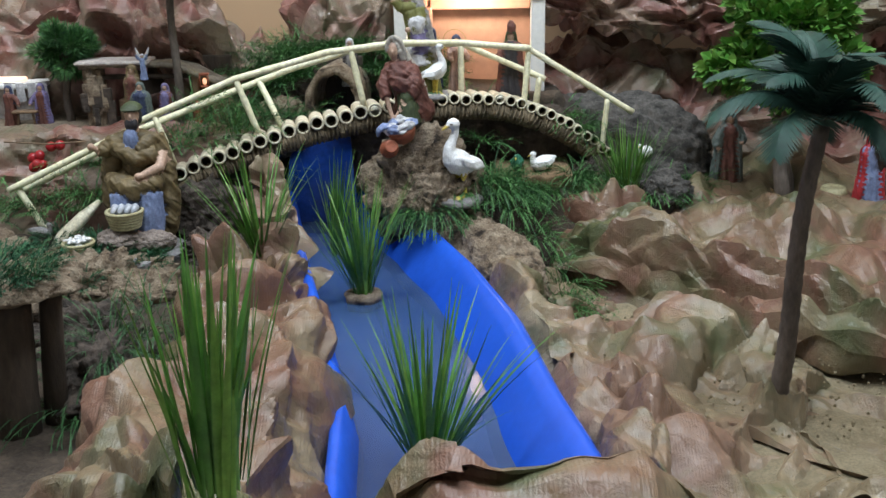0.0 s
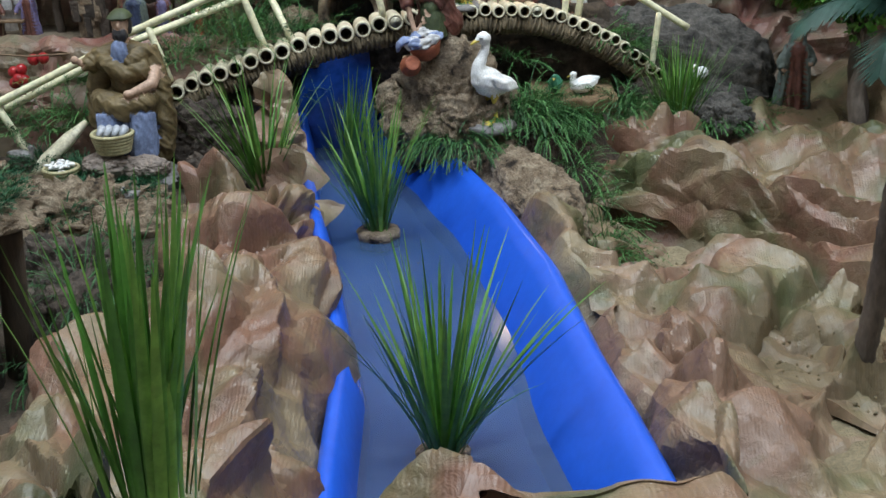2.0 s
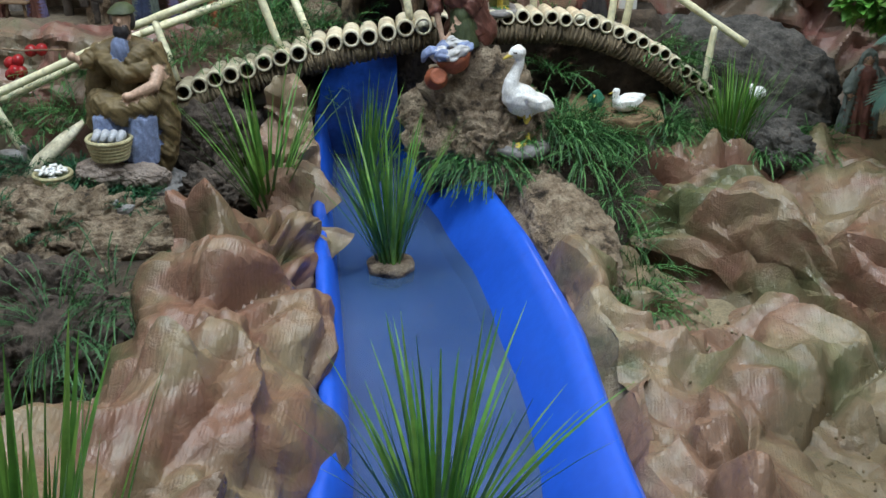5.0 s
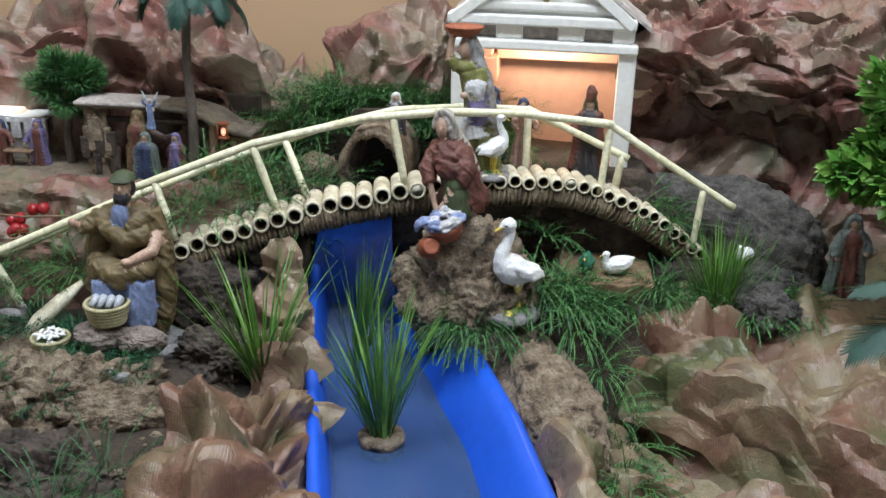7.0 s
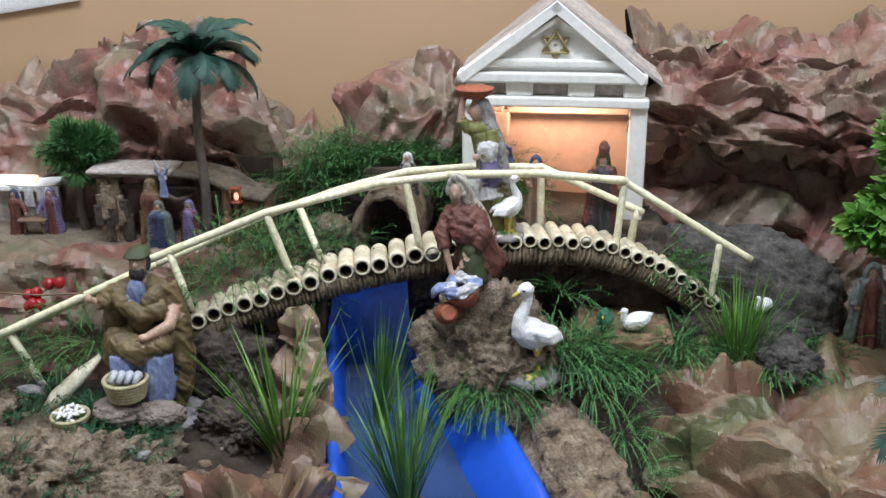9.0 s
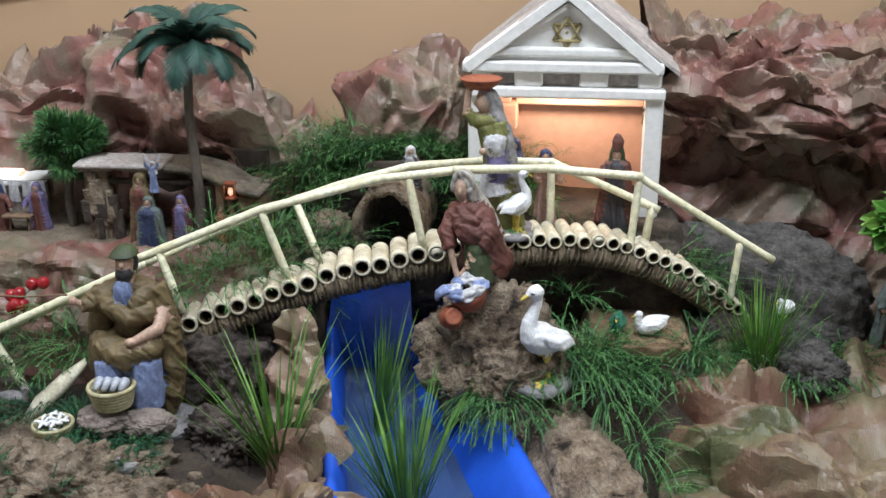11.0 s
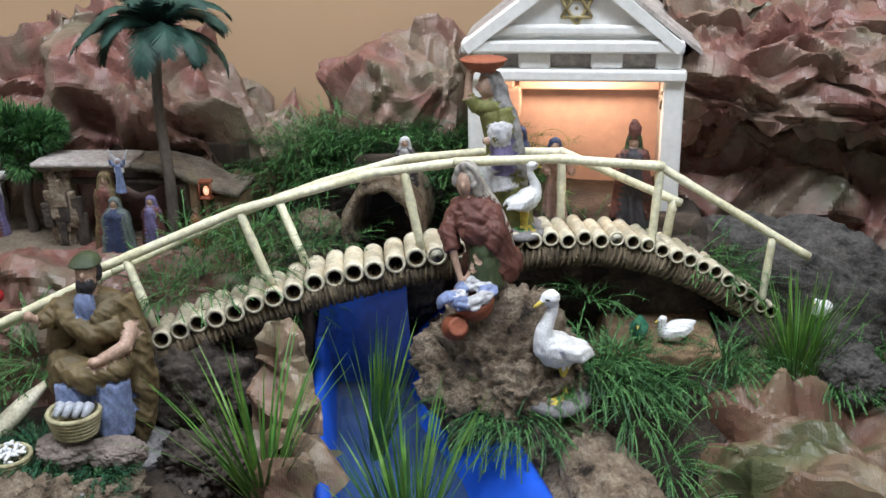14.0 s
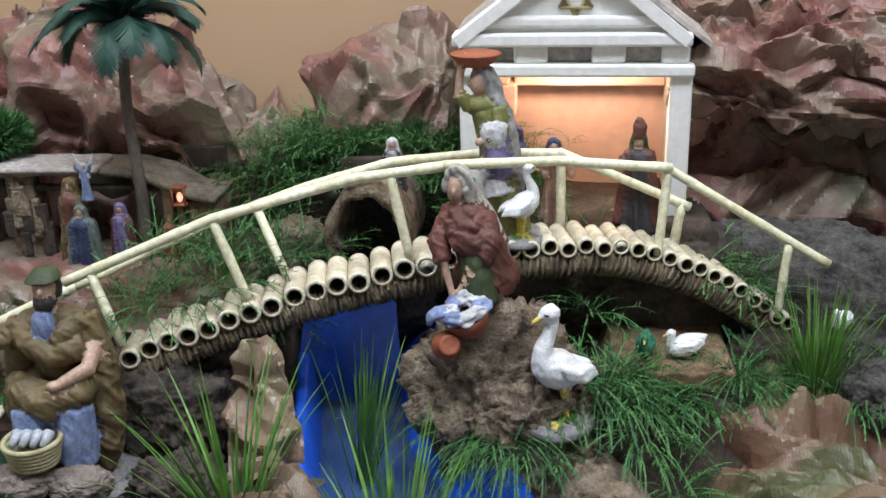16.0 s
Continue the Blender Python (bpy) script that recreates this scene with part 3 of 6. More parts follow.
sheet("paper_rock", massif([-0.298, -0.285, -0.249, -0.163, -0.12, -0.10], [0.09, 0.18, 0.255, 0.287, 0.28, 0.15], 0.08, 0.37, 0.16), (0.22, 0.46), 0.006, 0.05, 0.065, PAPER_RED, "rounded reddish crumpled paper rock beside the temple", 13)


def overhang(u, v):
    x = 0.13 + 0.95 * u
    top = np.interp(x, [0.1, 0.18, 0.296, 0.35, 0.39, 0.453, 0.5, 1.1], [0.325, 0.34, 0.352, 0.355, 0.332, 0.33, 0.34, 0.33])
    lip = np.interp(x, [0.1, 0.165, 0.23, 0.29, 0.4, 1.1], [0.235, 0.222, 0.20, 0.192, 0.185, 0.17])
    k = [0, 0.12, 0.25, 0.45, 0.7, 0.85, 1.0]
    y = np.interp(v, k, [0.42, 0.33, 0.285, 0.30, 0.36, 0.44, 0.56])
    f = np.interp(v, k, [0.02, -0.02, 0.06, 0.42, 0.85, 1.0, 0.8])
    return np.stack([x, y, lip + (top - lip) * f], 1)


sheet("paper_rock", overhang, (1.0, 0.42), 0.006, 0.05, 0.055, PAPER_RED, "overhanging reddish-brown crumpled paper cliff", 14)


def under_cliff(u, v):
    x = 0.14 + 0.95 * u
    k = [0, 0.3, 0.6, 0.8, 1.0]
    y = np.interp(v, k, [0.275, 0.32, 0.35, 0.42, 0.48])
    z = np.interp(v, k, [-0.05, 0.03, 0.125, 0.15, 0.14])
    return np.stack([x, y, z], 1)


sheet("paper_rock", under_cliff, (1.0, 0.36), 0.006, 0.06, 0.08, PAPER_RED, "dark red crumpled paper slope under the overhang", 15)


def terrace_front(u, v):
    x = -1.05 + 0.72 * u
    k = [0, 0.35, 0.7, 0.85, 1.0]
    return np.stack([x, np.interp(v, k, [0.10, 0.12, 0.15, 0.19, 0.23]), np.interp(v, k, [-0.09, 0.0, 0.066, 0.072, 0.062])], 1)


sheet("paper_rock", terrace_front, (0.74, 0.22), 0.0075, 0.022, 0.05, PAPER_RED, "crumpled reddish paper edge of the village terrace", 16)


def lip_y(x):
    return np.interp(x, [0.15, 0.22, 0.30, 0.5, 1.1], [-0.15, -0.22, -0.29, -0.47, -0.65])


def right_upper(u, v):
    x = 0.135 + 0.88 * u
    k = [0, 0.08, 0.2, 0.45, 0.66, 0.78, 0.9, 1.0]
    f = np.interp(v, k, [-0.35, 0.0, 0.28, 0.68, 1.0, 0.9, 0.5, 0.25])
    y = 0.09 + (lip_y(x) - 0.09) * f
    z = np.interp(v, k, [-0.032, -0.014, -0.022, -0.034, -0.060, -0.092, -0.120, -0.13]) - 0.012 * u - 0.02 * smooth01(0.06, 0.0, u)
    return np.stack([x, y, z], 1)


sheet("paper_rock", right_upper, (0.86, 0.62), 0.006, 0.07, 0.10, PAPER, "brown and green sprayed crumpled paper bank", 21)


def right_lower(u, v):
    y = -0.16 - 0.62 * v
    x0 = right_rim(y) + 0.012
    x = x0 + (0.43 - 0.05 * v - x0) * u
    z = -0.052 + 0.0 * u - 0.022 * smooth01(0.15, 0.5, u) + 0.018 * np.sin(u * 9 + v * 7) * smooth01(0.9, 0.3, u) - 0.012 * u - 0.05 * smooth01(0.9, 1.0, u) - 0.03 * smooth01(0.12, 0.0, v)
    z = z - 0.05 * smooth01(0.08, 0.0, u)
    return np.stack([x, y, z], 1)


sheet("paper_rock", right_lower, (0.42, 0.62), 0.0052, 0.06, 0.095, PAPER_PALE, "pale brown crumpled paper along the blue channel", 22)


def right_mid(u, v):
    x = 0.17 + 0.75 * u
    k = [0, 0.25, 0.6, 1.0]
    y = lip_y(x) + np.interp(v, k, [0.03, -0.05, -0.17, -0.31])
    z = np.interp(v, k, [-0.135, -0.108, -0.096, -0.102])
    return np.stack([x, y, z], 1)


sheet("paper_rock", right_mid, (0.85, 0.36), 0.006, 0.03, 0.085, PAPER_PALE, "glossy brown crumpled paper beyond the sand", 26)


def left_bank(u, v):
    y = -0.20 - 0.90 * v
    x1 = left_rim(y) + 0.005
    w = np.interp(y, [-1.0, -0.8, -0.5, -0.3, -0.2], [0.24, 0.24, 0.20, 0.17, 0.10])
    x = x1 - w * (1 - u)
    crown = np.interp(y, [-1.10, -1.0, -0.93, -0.75, -0.5, -0.3, -0.2], [-0.07, 0.10, 0.09, 0.045, 0.01, 0.0, -0.02])
    z = -0.09 + (crown + 0.09) * np.sin(np.clip(u * 1.02, 0, 1) * math.pi) ** 0.55
    return np.stack([x, y, z], 1)


sheet("paper_rock", left_bank, (0.45, 0.92), 0.0052, 0.066, 0.115, PAPER, "broad crumpled kraft paper bank beside the water", 23)


def front_crest(u, v):
    x = -0.26 + 0.79 * u
    top = np.interp(x, [-0.26, -0.23, -0.2, -0.09, -0.06, -0.015, 0.01, 0.05, 0.10, 0.137, 0.25, 0.53], [-0.10, 0.01, 0.065, 0.088, 0.12, 0.140, 0.131, 0.131, 0.123, 0.10, 0.04, -0.02])
    k = [0, 0.3, 0.5, 0.7, 1.0]
    y = np.interp(v, k, [-0.90, -0.975, -1.01, -1.11, -1.24])
    f = np.interp(v, k, [0.0, 0.82, 1.0, 0.97, 0.35])
    return np.stack([x, y, -0.13 + (top + 0.13) * f], 1)


sheet("paper_rock", front_crest, (0.8, 0.5), 0.006, 0.034, 0.09, PAPER, "crumpled kraft paper ridge at the front edge", 24)


def wedge(u, v):
    w = np.interp(v, [0, 0.3, 1], [0.018, 0.066, 0.085])
    x = -0.300 + 0.010 * v + w * (u - 0.5)
    return np.stack([x, 0.052 - 0.075 * v - 0.02 * np.sin(np.clip(u, 0, 1) * math.pi), np.interp(v, [0, 0.35, 1], [0.066, 0.014, -0.10]) - 0.012 * u], 1)


sheet("paper_rock", wedge, (0.09, 0.18), 0.0045, 0.035, 0.045, PAPER_PALE, "upright pointed kraft paper sheet beside the bridge", 25)


def collar(u, v):
    y = -0.015 - 0.20 * v
    x = left_rim(y) + 0.008 - 0.075 * (1 - u)
    top = np.interp(v, [0, 0.2, 0.5, 1], [-0.03, -0.006, -0.028, -0.045])
    return np.stack([x, y, -0.10 + (top + 0.10) * (1 - abs(2 * u - 1.15) ** 1.7 * 0.75)], 1)


sheet("paper_rock", collar, (0.13, 0.24), 0.0045, 0.05, 0.05, PAPER_PALE, "folded kraft paper rock at the channel's edge", 27)

# ---- the channel ----
ys = np.linspace(-1.0, 0.34, 68)
cv, cf = [], []
for i, y in enumerate(ys):
    l, r = float(left_rim(y)), float(right_rim(y))
    w = 0.003 * math.sin(y * 23)
    ring = [(l - 0.012, -0.10), (l - 0.010, -0.053), (l - 0.004, -0.048), (l + 0.004, -0.052), (l + 0.014, -0.095), (l + 0.02, -0.116), (r - 0.062 + w, -0.116), (r - 0.05 + w, -0.098), (r - 0.036 + w, -0.078), (r - 0.018, -0.058), (r - 0.006, -0.046), (r + 0.003, -0.046), (r + 0.009, -0.052), (r + 0.012, -0.10)]
    cv += [(a, y, z) for a, z in ring]
    n = len(ring)
    if i:
        cf += [((i - 1) * n + k, (i - 1) * n + k + 1, i * n + k + 1, i * n + k) for k in range(n - 1)]
channel = thing("water_channel", None, None, "long bright blue plastic trough holding shallow water", "water channel")
for pname, lo_, hi_ in (("side_rim", 0, 5), ("bed", 5, 6), ("sloping_side", 6, 13)):
    part(pname, Geo().add(cv, [f for j, f in enumerate(cf) if lo_ <= j % 13 < hi_]), BLUE, channel)
wg = Geo()
wv_, wf_ = [], []
for i, y in enumerate(ys):
    wv_ += [(float(left_rim(y)) + 0.012, y, -0.1), (float(right_rim(y)) - 0.05, y, -0.1)]
    if i:
        wf_.append((2 * i - 2, 2 * i - 1, 2 * i + 1, 2 * i))
part("spillway", Geo().add([(-0.285, 0.262, 0.045), (-0.185, 0.262, 0.045), (-0.18, 0.235, -0.02), (-0.292, 0.235, -0.02), (-0.17, 0.20, -0.10), (-0.302, 0.20, -0.10), (-0.17, 0.18, -0.125), (-0.305, 0.18, -0.125)], [(0, 1, 2, 3), (3, 2, 4, 5), (5, 4, 6, 7)]), BLUE_SHADED, channel, "blue slope feeding the channel, darkened as in the bridge's shade", smooth=False)
thing("water", wg.add(wv_, wf_), WATER, "still murky grey-blue water in the channel", "water", kind="structure")


# ---- bridge ----
def deck(x):
    """Height of the bridge's front edge."""
    return 0.123 - (0.466 if x < 0.02 else 1.95) * (x - 0.02) ** 2


def edge_y(x):
    return 0.058 + (x + 0.43) * 0.152


bridge = thing("bridge", None, None, "arched footbridge of cream canes bound with rope", "bridge")
rng = random.Random(5)
x, k = -0.435, 0
cane_r = []
while x < 0.25:
    r = float(np.interp(x, [-0.43, -0.15, 0.0, 0.25], [0.0112, 0.0116, 0.0092, 0.0082]))
    cane_r.append((x, r))
    slope = abs(deck(x + 0.005) - deck(x - 0.005)) / 0.01
    x += 2.02 * r / math.sqrt(1 + slope * slope) * 0.99
nrm = Vector((-0.150, 0.988, -0.09)).normalized()
for x, r in cane_r:
    z = deck(x) - 0.001 + rng.uniform(-0.0015, 0.0015)
    a = Vector((x, edge_y(x) + rng.uniform(-0.006, 0.004), z))
    ln = 0.072 + rng.uniform(-0.006, 0.006)
    g = Geo()
    rows = []
    S = 14
    side, up = Vector((nrm.y, -nrm.x, 0)), Vector((0, 0, 1))
    prof = [(0.035, 0.66), (0.0, 0.69), (0.0, 0.97), (0.0015, 1.0), (0.016, 0.985), (0.0175, 1.07), (0.0205, 1.07), (0.022, 0.985), (0.042, 0.97), (0.045, 1.05), (0.048, 0.97), (ln, 0.98)]
    closed_end = rng.random() < 0.1
    verts, faces, mats = [], [], []
    for d, q in prof:
        for s in range(S):
            an = 2 * math.pi * s / S
            verts.append(a + nrm * d + (side * math.cos(an) + up * math.sin(an)) * r * q)
    for i in range(len(prof) - 1):
        for s in range(S):
            faces.append((i * S + s, i * S + (s + 1) % S, (i + 1) * S + (s + 1) % S, (i + 1) * S + s))
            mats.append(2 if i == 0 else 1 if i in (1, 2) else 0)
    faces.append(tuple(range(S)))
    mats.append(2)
    if closed_end:
        faces.append(tuple(range(S, 2 * S)))
        mats.append(1)
    faces.append(tuple(reversed(range((len(prof) - 1) * S, len(prof) * S))))
    mats.append(0)
    g.add(verts, faces)
    g.m = mats
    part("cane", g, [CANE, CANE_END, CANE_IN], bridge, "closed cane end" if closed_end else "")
# rope-bound beam under the front edge, and its twin behind
for off in (0.012, 0.060):
    g = Geo()
    pts, n = [], 150
    for i in range(n + 1):
        x = -0.44 + 0.70 * i / n
        pts.append(Vector((x, edge_y(x), deck(x) - 0.021)) + nrm * off)
    g.tube(pts, 0.0115, 8)
    for i in range(6, n - 4, 1):
        c = pts[i]
        d = (pts[i + 1] - pts[i - 1]).normalized()
        u = d.cross(nrm).normalized()
        ring = []
        for s in range(9):
            an = 2 * math.pi * s / 8 + 0.3 * i
            ring.append(c + (u * math.cos(an) + nrm * math.sin(an)) * 0.0135 + d * (0.003 * math.sin(an + i)))
        g.tube(ring, 0.0022, 4, caps=False)
    part("rope_binding", g, ROPE, bridge, "coiled sisal rope round the beam")


def pole(name, pts, r, label=""):
    g = Geo()
    ps = []
    rad = []
    for a, b in zip(pts[:-1], pts[1:]):
        a, b = Vector(a), Vector(b)
        n = max(int((b - a).length / 0.012), 2)
        for i in range(n):
            ps.append(a.lerp(b, i / n))
    ps.append(Vector(pts[-1]))
    for i, p in enumerate(ps):
        rad.append(r * (1 + (0.10 if i % 7 == 3 else 0) + 0.04 * noise.noise(p * 40)))
    g.tube(ps, rad, 10)
    return part(name, g, RAIL, bridge, label)


R = 0.0052
pole("handrail", [(-0.498, 0.075, 0.105), (-0.343, 0.091, 0.167), (-0.20, 0.112, 0.202), (-0.104, 0.125, 0.211)], R)
pole("handrail", [(-0.111, 0.118, 0.213), (0.0, 0.148, 0.2075), (0.118, 0.164, 0.194)], R)
pole("handrail", [(0.110, 0.164, 0.196), (0.285, 0.166, 0.087)], R * 0.92)
pole("handrail", [(-0.693, 0.03, 0.013), (-0.495, 0.055, 0.102)], R)
pole("handrail", [(-0.498, 0.10, 0.090), (-0.369, 0.19, 0.129), (-0.268, 0.2, 0.164), (-0.174, 0.205, 0.190), (-0.075, 0.205, 0.199), (0.010, 0.205, 0.198)], R)
pole("handrail", [(0.004, 0.205, 0.200), (0.145, 0.205, 0.137)], R * 0.95)
pole("handrail", [(-0.693, 0.09, -0.004), (-0.497, 0.10, 0.090)], R)
pole("post", [(-0.470, 0.078, 0.114), (-0.442, 0.062, 0.040)], R * 0.95)
pole("post", [(-0.343, 0.092, 0.166), (-0.312, 0.082, 0.085)], R * 0.95)
pole("post", [(-0.166, 0.118, 0.207), (-0.147, 0.105, 0.118)], R * 0.95)
pole("post", [(0.115, 0.166, 0.194), (0.106, 0.150, 0.104)], R * 0.95)
pole("post", [(0.243, 0.166, 0.112), (0.235, 0.158, 0.030)], R * 0.85)
pole("post", [(0.007, 0.205, 0.198), (0.007, 0.203, 0.108)], R)
pole("post", [(0.136, 0.205, 0.142), (0.127, 0.205, 0.070)], R)
pole("post", [(-0.325, 0.195, 0.146), (-0.285, 0.15, 0.078)], R * 0.95)
pole("post", [(-0.680, 0.035, 0.014), (-0.636, 0.025, -0.065)], R)


# ---- rocks of cork bark ----
def rock(name, c, size, seed, mat, label, category="rock", rough=0.28, freq=2.4, sub=6, turn=0.0, group="cork bark rocks"):
    bm = bmesh.new()
    bmesh.ops.create_icosphere(bm, subdivisions=sub, radius=1)
    p = np.array([v.co for v in bm.verts])
    d = fbm(p * freq + seed * 7.3, seed, 5) * 0.55 + fbm(p * freq * 2.3 * np.array([1, 1, 0.6]) + seed, seed + 40, 3, True) * -0.2 + fbm(p * freq * 5.5 + seed, seed + 80, 3, True) * 0.13
    q = p * (1 + rough * d)[:, None] * np.array(size)
    co, si = math.cos(radians(turn)), math.sin(radians(turn))
    q = np.stack([q[:, 0] * co - q[:, 1] * si, q[:, 0] * si + q[:, 1] * co, q[:, 2]], 1) + np.array(c)
    f = [[v.index for v in fc.verts] for fc in bm.faces]
    bm.free()
    return thing(name, Geo().add(q, f), mat, label, category, group=group)


rock("rock", (-0.052, 0.048, -0.01), (0.085, 0.055, 0.092), 1, BARK, "rough cork bark mound beside the water", rough=0.45)
rock("rock", (-0.03, 0.02, -0.02), (0.055, 0.045, 0.06), 18, BARK, "lumpy cork bark beside the mound", rough=0.45)
rock("rock", (-0.105, 0.13, -0.04), (0.045, 0.08, 0.08), 2, BARK, "cork bark bank under the bridge")
rock("rock", (0.052, -0.115, -0.084), (0.056, 0.15, 0.066), 3, BARK, "flat cork bark slab below the white goose", turn=12, rough=0.22)
rock("rock", (0.0, 0.005, -0.072), (0.05, 0.05, 0.05), 4, BARK, "cork bark stone under the goose")
rock("rock", (0.27, 0.25, -0.01), (0.17, 0.06, 0.115), 5, GREY_ROCK, "dark grey stony bank beyond the bridge", rough=0.16, turn=-18)
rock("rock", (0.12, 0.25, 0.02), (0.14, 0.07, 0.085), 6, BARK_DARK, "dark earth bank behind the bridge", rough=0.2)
rock("rock", (0.325, 0.10, -0.035), (0.05, 0.04, 0.04), 7, GREY_ROCK, "small grey stone beside the reeds")
rock("rock", (0.342, 0.19, -0.028), (0.075, 0.035, 0.036), 38, GREY_ROCK, "low grey stone under the white swans", rough=0.12)
rock("rock", (-0.58, -0.10, -0.115), (0.17, 0.11, 0.062), 8, BARK, "broad cork bark ledge under the fisherman", rough=0.4)
rock("rock", (-0.44, -0.17, -0.105), (0.11, 0.035, 0.045), 9, BARK, "fallen cork bark log on the slope", rough=0.3, turn=14)
rock("rock", (-0.60, -0.22, -0.12), (0.10, 0.07, 0.075), 10, BARK, "upright rough cork bark piece", rough=0.5)
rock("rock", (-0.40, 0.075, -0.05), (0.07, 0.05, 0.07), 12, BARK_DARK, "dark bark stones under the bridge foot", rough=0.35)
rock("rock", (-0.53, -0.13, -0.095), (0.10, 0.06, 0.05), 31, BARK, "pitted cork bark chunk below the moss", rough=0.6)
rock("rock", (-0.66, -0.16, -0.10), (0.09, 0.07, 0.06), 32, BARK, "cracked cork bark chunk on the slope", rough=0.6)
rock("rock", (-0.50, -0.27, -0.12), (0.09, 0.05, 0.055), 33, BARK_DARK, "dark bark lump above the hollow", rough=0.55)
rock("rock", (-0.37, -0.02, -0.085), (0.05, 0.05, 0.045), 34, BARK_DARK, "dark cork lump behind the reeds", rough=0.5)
rock("rock", (-0.72, -0.05, -0.10), (0.10, 0.09, 0.07), 13, BARK, "cork bark piece beside the railing", rough=0.4)
rock("rock", (-0.49, 0.0, -0.085), (0.075, 0.055, 0.03), 14, STONE_GREY, "flat grey-brown stone under the fisherman", rough=0.15)
rock("rock", (-0.505, -0.062, -0.042), (0.032, 0.024, 0.020), 35, PEBBLE, "smooth brownish stone under the fish basket", rough=0.2)
rock("rock", (-0.455, -0.058, -0.046), (0.034, 0.022, 0.018), 36, PEBBLE, "smooth brownish stone beside the fish basket", rough=0.2)
rock("rock", (-0.555, -0.085, -0.078), (0.045, 0.035, 0.026), 37, BARK, "cork chunk under the blossom basket", rough=0.5)
rock("rock", (-0.43, -0.40, -0.11), (0.06, 0.10, 0.06), 15, BARK_DARK, "dark bark boulder in the hollow", rough=0.4)
rock("rock", (-0.30, 0.27, 0.05), (0.06, 0.04, 0.05), 16, BARK, "cork stone on the green bank", rough=0.35)
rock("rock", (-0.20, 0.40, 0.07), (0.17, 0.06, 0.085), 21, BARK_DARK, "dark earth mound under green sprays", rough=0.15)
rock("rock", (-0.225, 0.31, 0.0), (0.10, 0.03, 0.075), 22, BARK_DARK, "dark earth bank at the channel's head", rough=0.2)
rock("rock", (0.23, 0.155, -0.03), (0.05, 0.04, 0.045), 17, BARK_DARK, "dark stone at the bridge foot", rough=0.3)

# hollow bark tunnel
g = Geo()
tv, tf = [], []
NS = 26
for i, (dy, s, inner) in enumerate(((0.10, 1.0, 0), (0.03, 1.02, 0), (0.0, 1.0, 0), (0.0, 0.78, 1), (0.05, 0.74, 1), (0.10, 0.70, 1))):
    for k in range(NS):
        a = math.pi * (k / (NS - 1) * 1.3 - 0.15)
        w = 1 + 0.10 * noise.noise(Vector((math.cos(a) * 3, math.sin(a) * 3, dy * 20 + inner * 9)))
        tv.append((-0.205 + 0.047 * s * w * math.cos(a) + 0.1 * dy, 0.20 + dy, 0.105 + 0.058 * s * w * math.sin(a)))
    if i:
        tf += [((i - 1) * NS + k, (i - 1) * NS + k + 1, i * NS + k + 1, i * NS + k) for k in range(NS - 1)]
g.add(tv, tf)
thing("bark_tunnel", g, [BARK], "hollow cork bark arch like a cave mouth", "bark tunnel")
thing("cave_back", Geo().box((-0.25, 0.305, 0.06), (-0.16, 0.315, 0.165), bevel=0.004, wob=0.004), WOOD_DARK, "dark bark closing the hollow arch", "bark")


# ---- plants ----
def blades(n, h, spread, width, seed, lean=(0, 0), bend=0.5, ring=0.012):
    """Tapered folded blades that rise from a small ring and arch outwards."""
    r = random.Random(seed)
    g = Geo()
    for i in range(n):
        a = r.uniform(0, 2 * math.pi)
        out = Vector((math.cos(a), math.sin(a), 0))
        base = out * r.uniform(0, ring)
        ln = h * r.uniform(0.62, 1.08)
        tilt = spread * r.uniform(0.05, 1.0)
        d = (Vector((0, 0, 1)) + out * tilt + Vector((lean[0], lean[1], 0))).normalized()
        side = d.cross(out if abs(d.dot(out)) < 0.95 else Vector((1, 0, 0))).normalized()
        w = width * r.uniform(0.7, 1.2)
        curve = bend * r.uniform(0.1, 1.0) * tilt
        vs, fs, N = [], [], 6
        for k in range(N + 1):
            t = k / N
            p = base + d * (ln * t) + out * (ln * curve * t * t) - Vector((0, 0, ln * curve * 0.5 * t**3))
            ww = w * (1 - t**2.2) * (0.65 + 0.35 * min(1, t * 4)) + 0.00015
            nrm_ = side.cross(d)
            vs += [p - side * ww, p + nrm_ * ww * 0.35, p + side * ww]
            if k:
                q = 3 * k
                fs += [(q - 3, q - 2, q + 1, q), (q - 2, q - 1, q + 2, q + 1)]
        g.add(vs, fs, 0 if r.random() < 0.6 else 1)
    return g


def reed(at, n, h, spread, width, seed, label, lean=(0, 0), pot=None, ring=0.012, bend=0.5):
    t = thing("reed_plant", None, None, label, "reed plant", group="plastic reeds")
    t.location = at
    g = blades(n, h, spread, width, seed, lean, bend, ring)
    if n > 80:
        part("foliage", g, [LEAF, LEAF_LIGHT], t, kind="stuff")
    else:
        for i in range(n):
            b = Geo().add(g.v[21 * i:21 * i + 21], [tuple(k - 21 * i for k in f) for f in g.f[12 * i:12 * i + 12]])
            part("blade", b, LEAF_LIGHT if g.m[12 * i] else LEAF, t)
    if pot:
        g = Geo().lathe([(-0.014, pot * 0.9, pot * 0.9, 0, 0), (0.0, pot, pot, 0, 0), (0.006, pot * 1.05, pot * 1.05, 0, 0), (0.008, pot * 0.8, pot * 0.8, 0, 0)], 0, 24, 0.12, 5, seed)
        part("base", g, BARK, t, "round cork base")
    return t


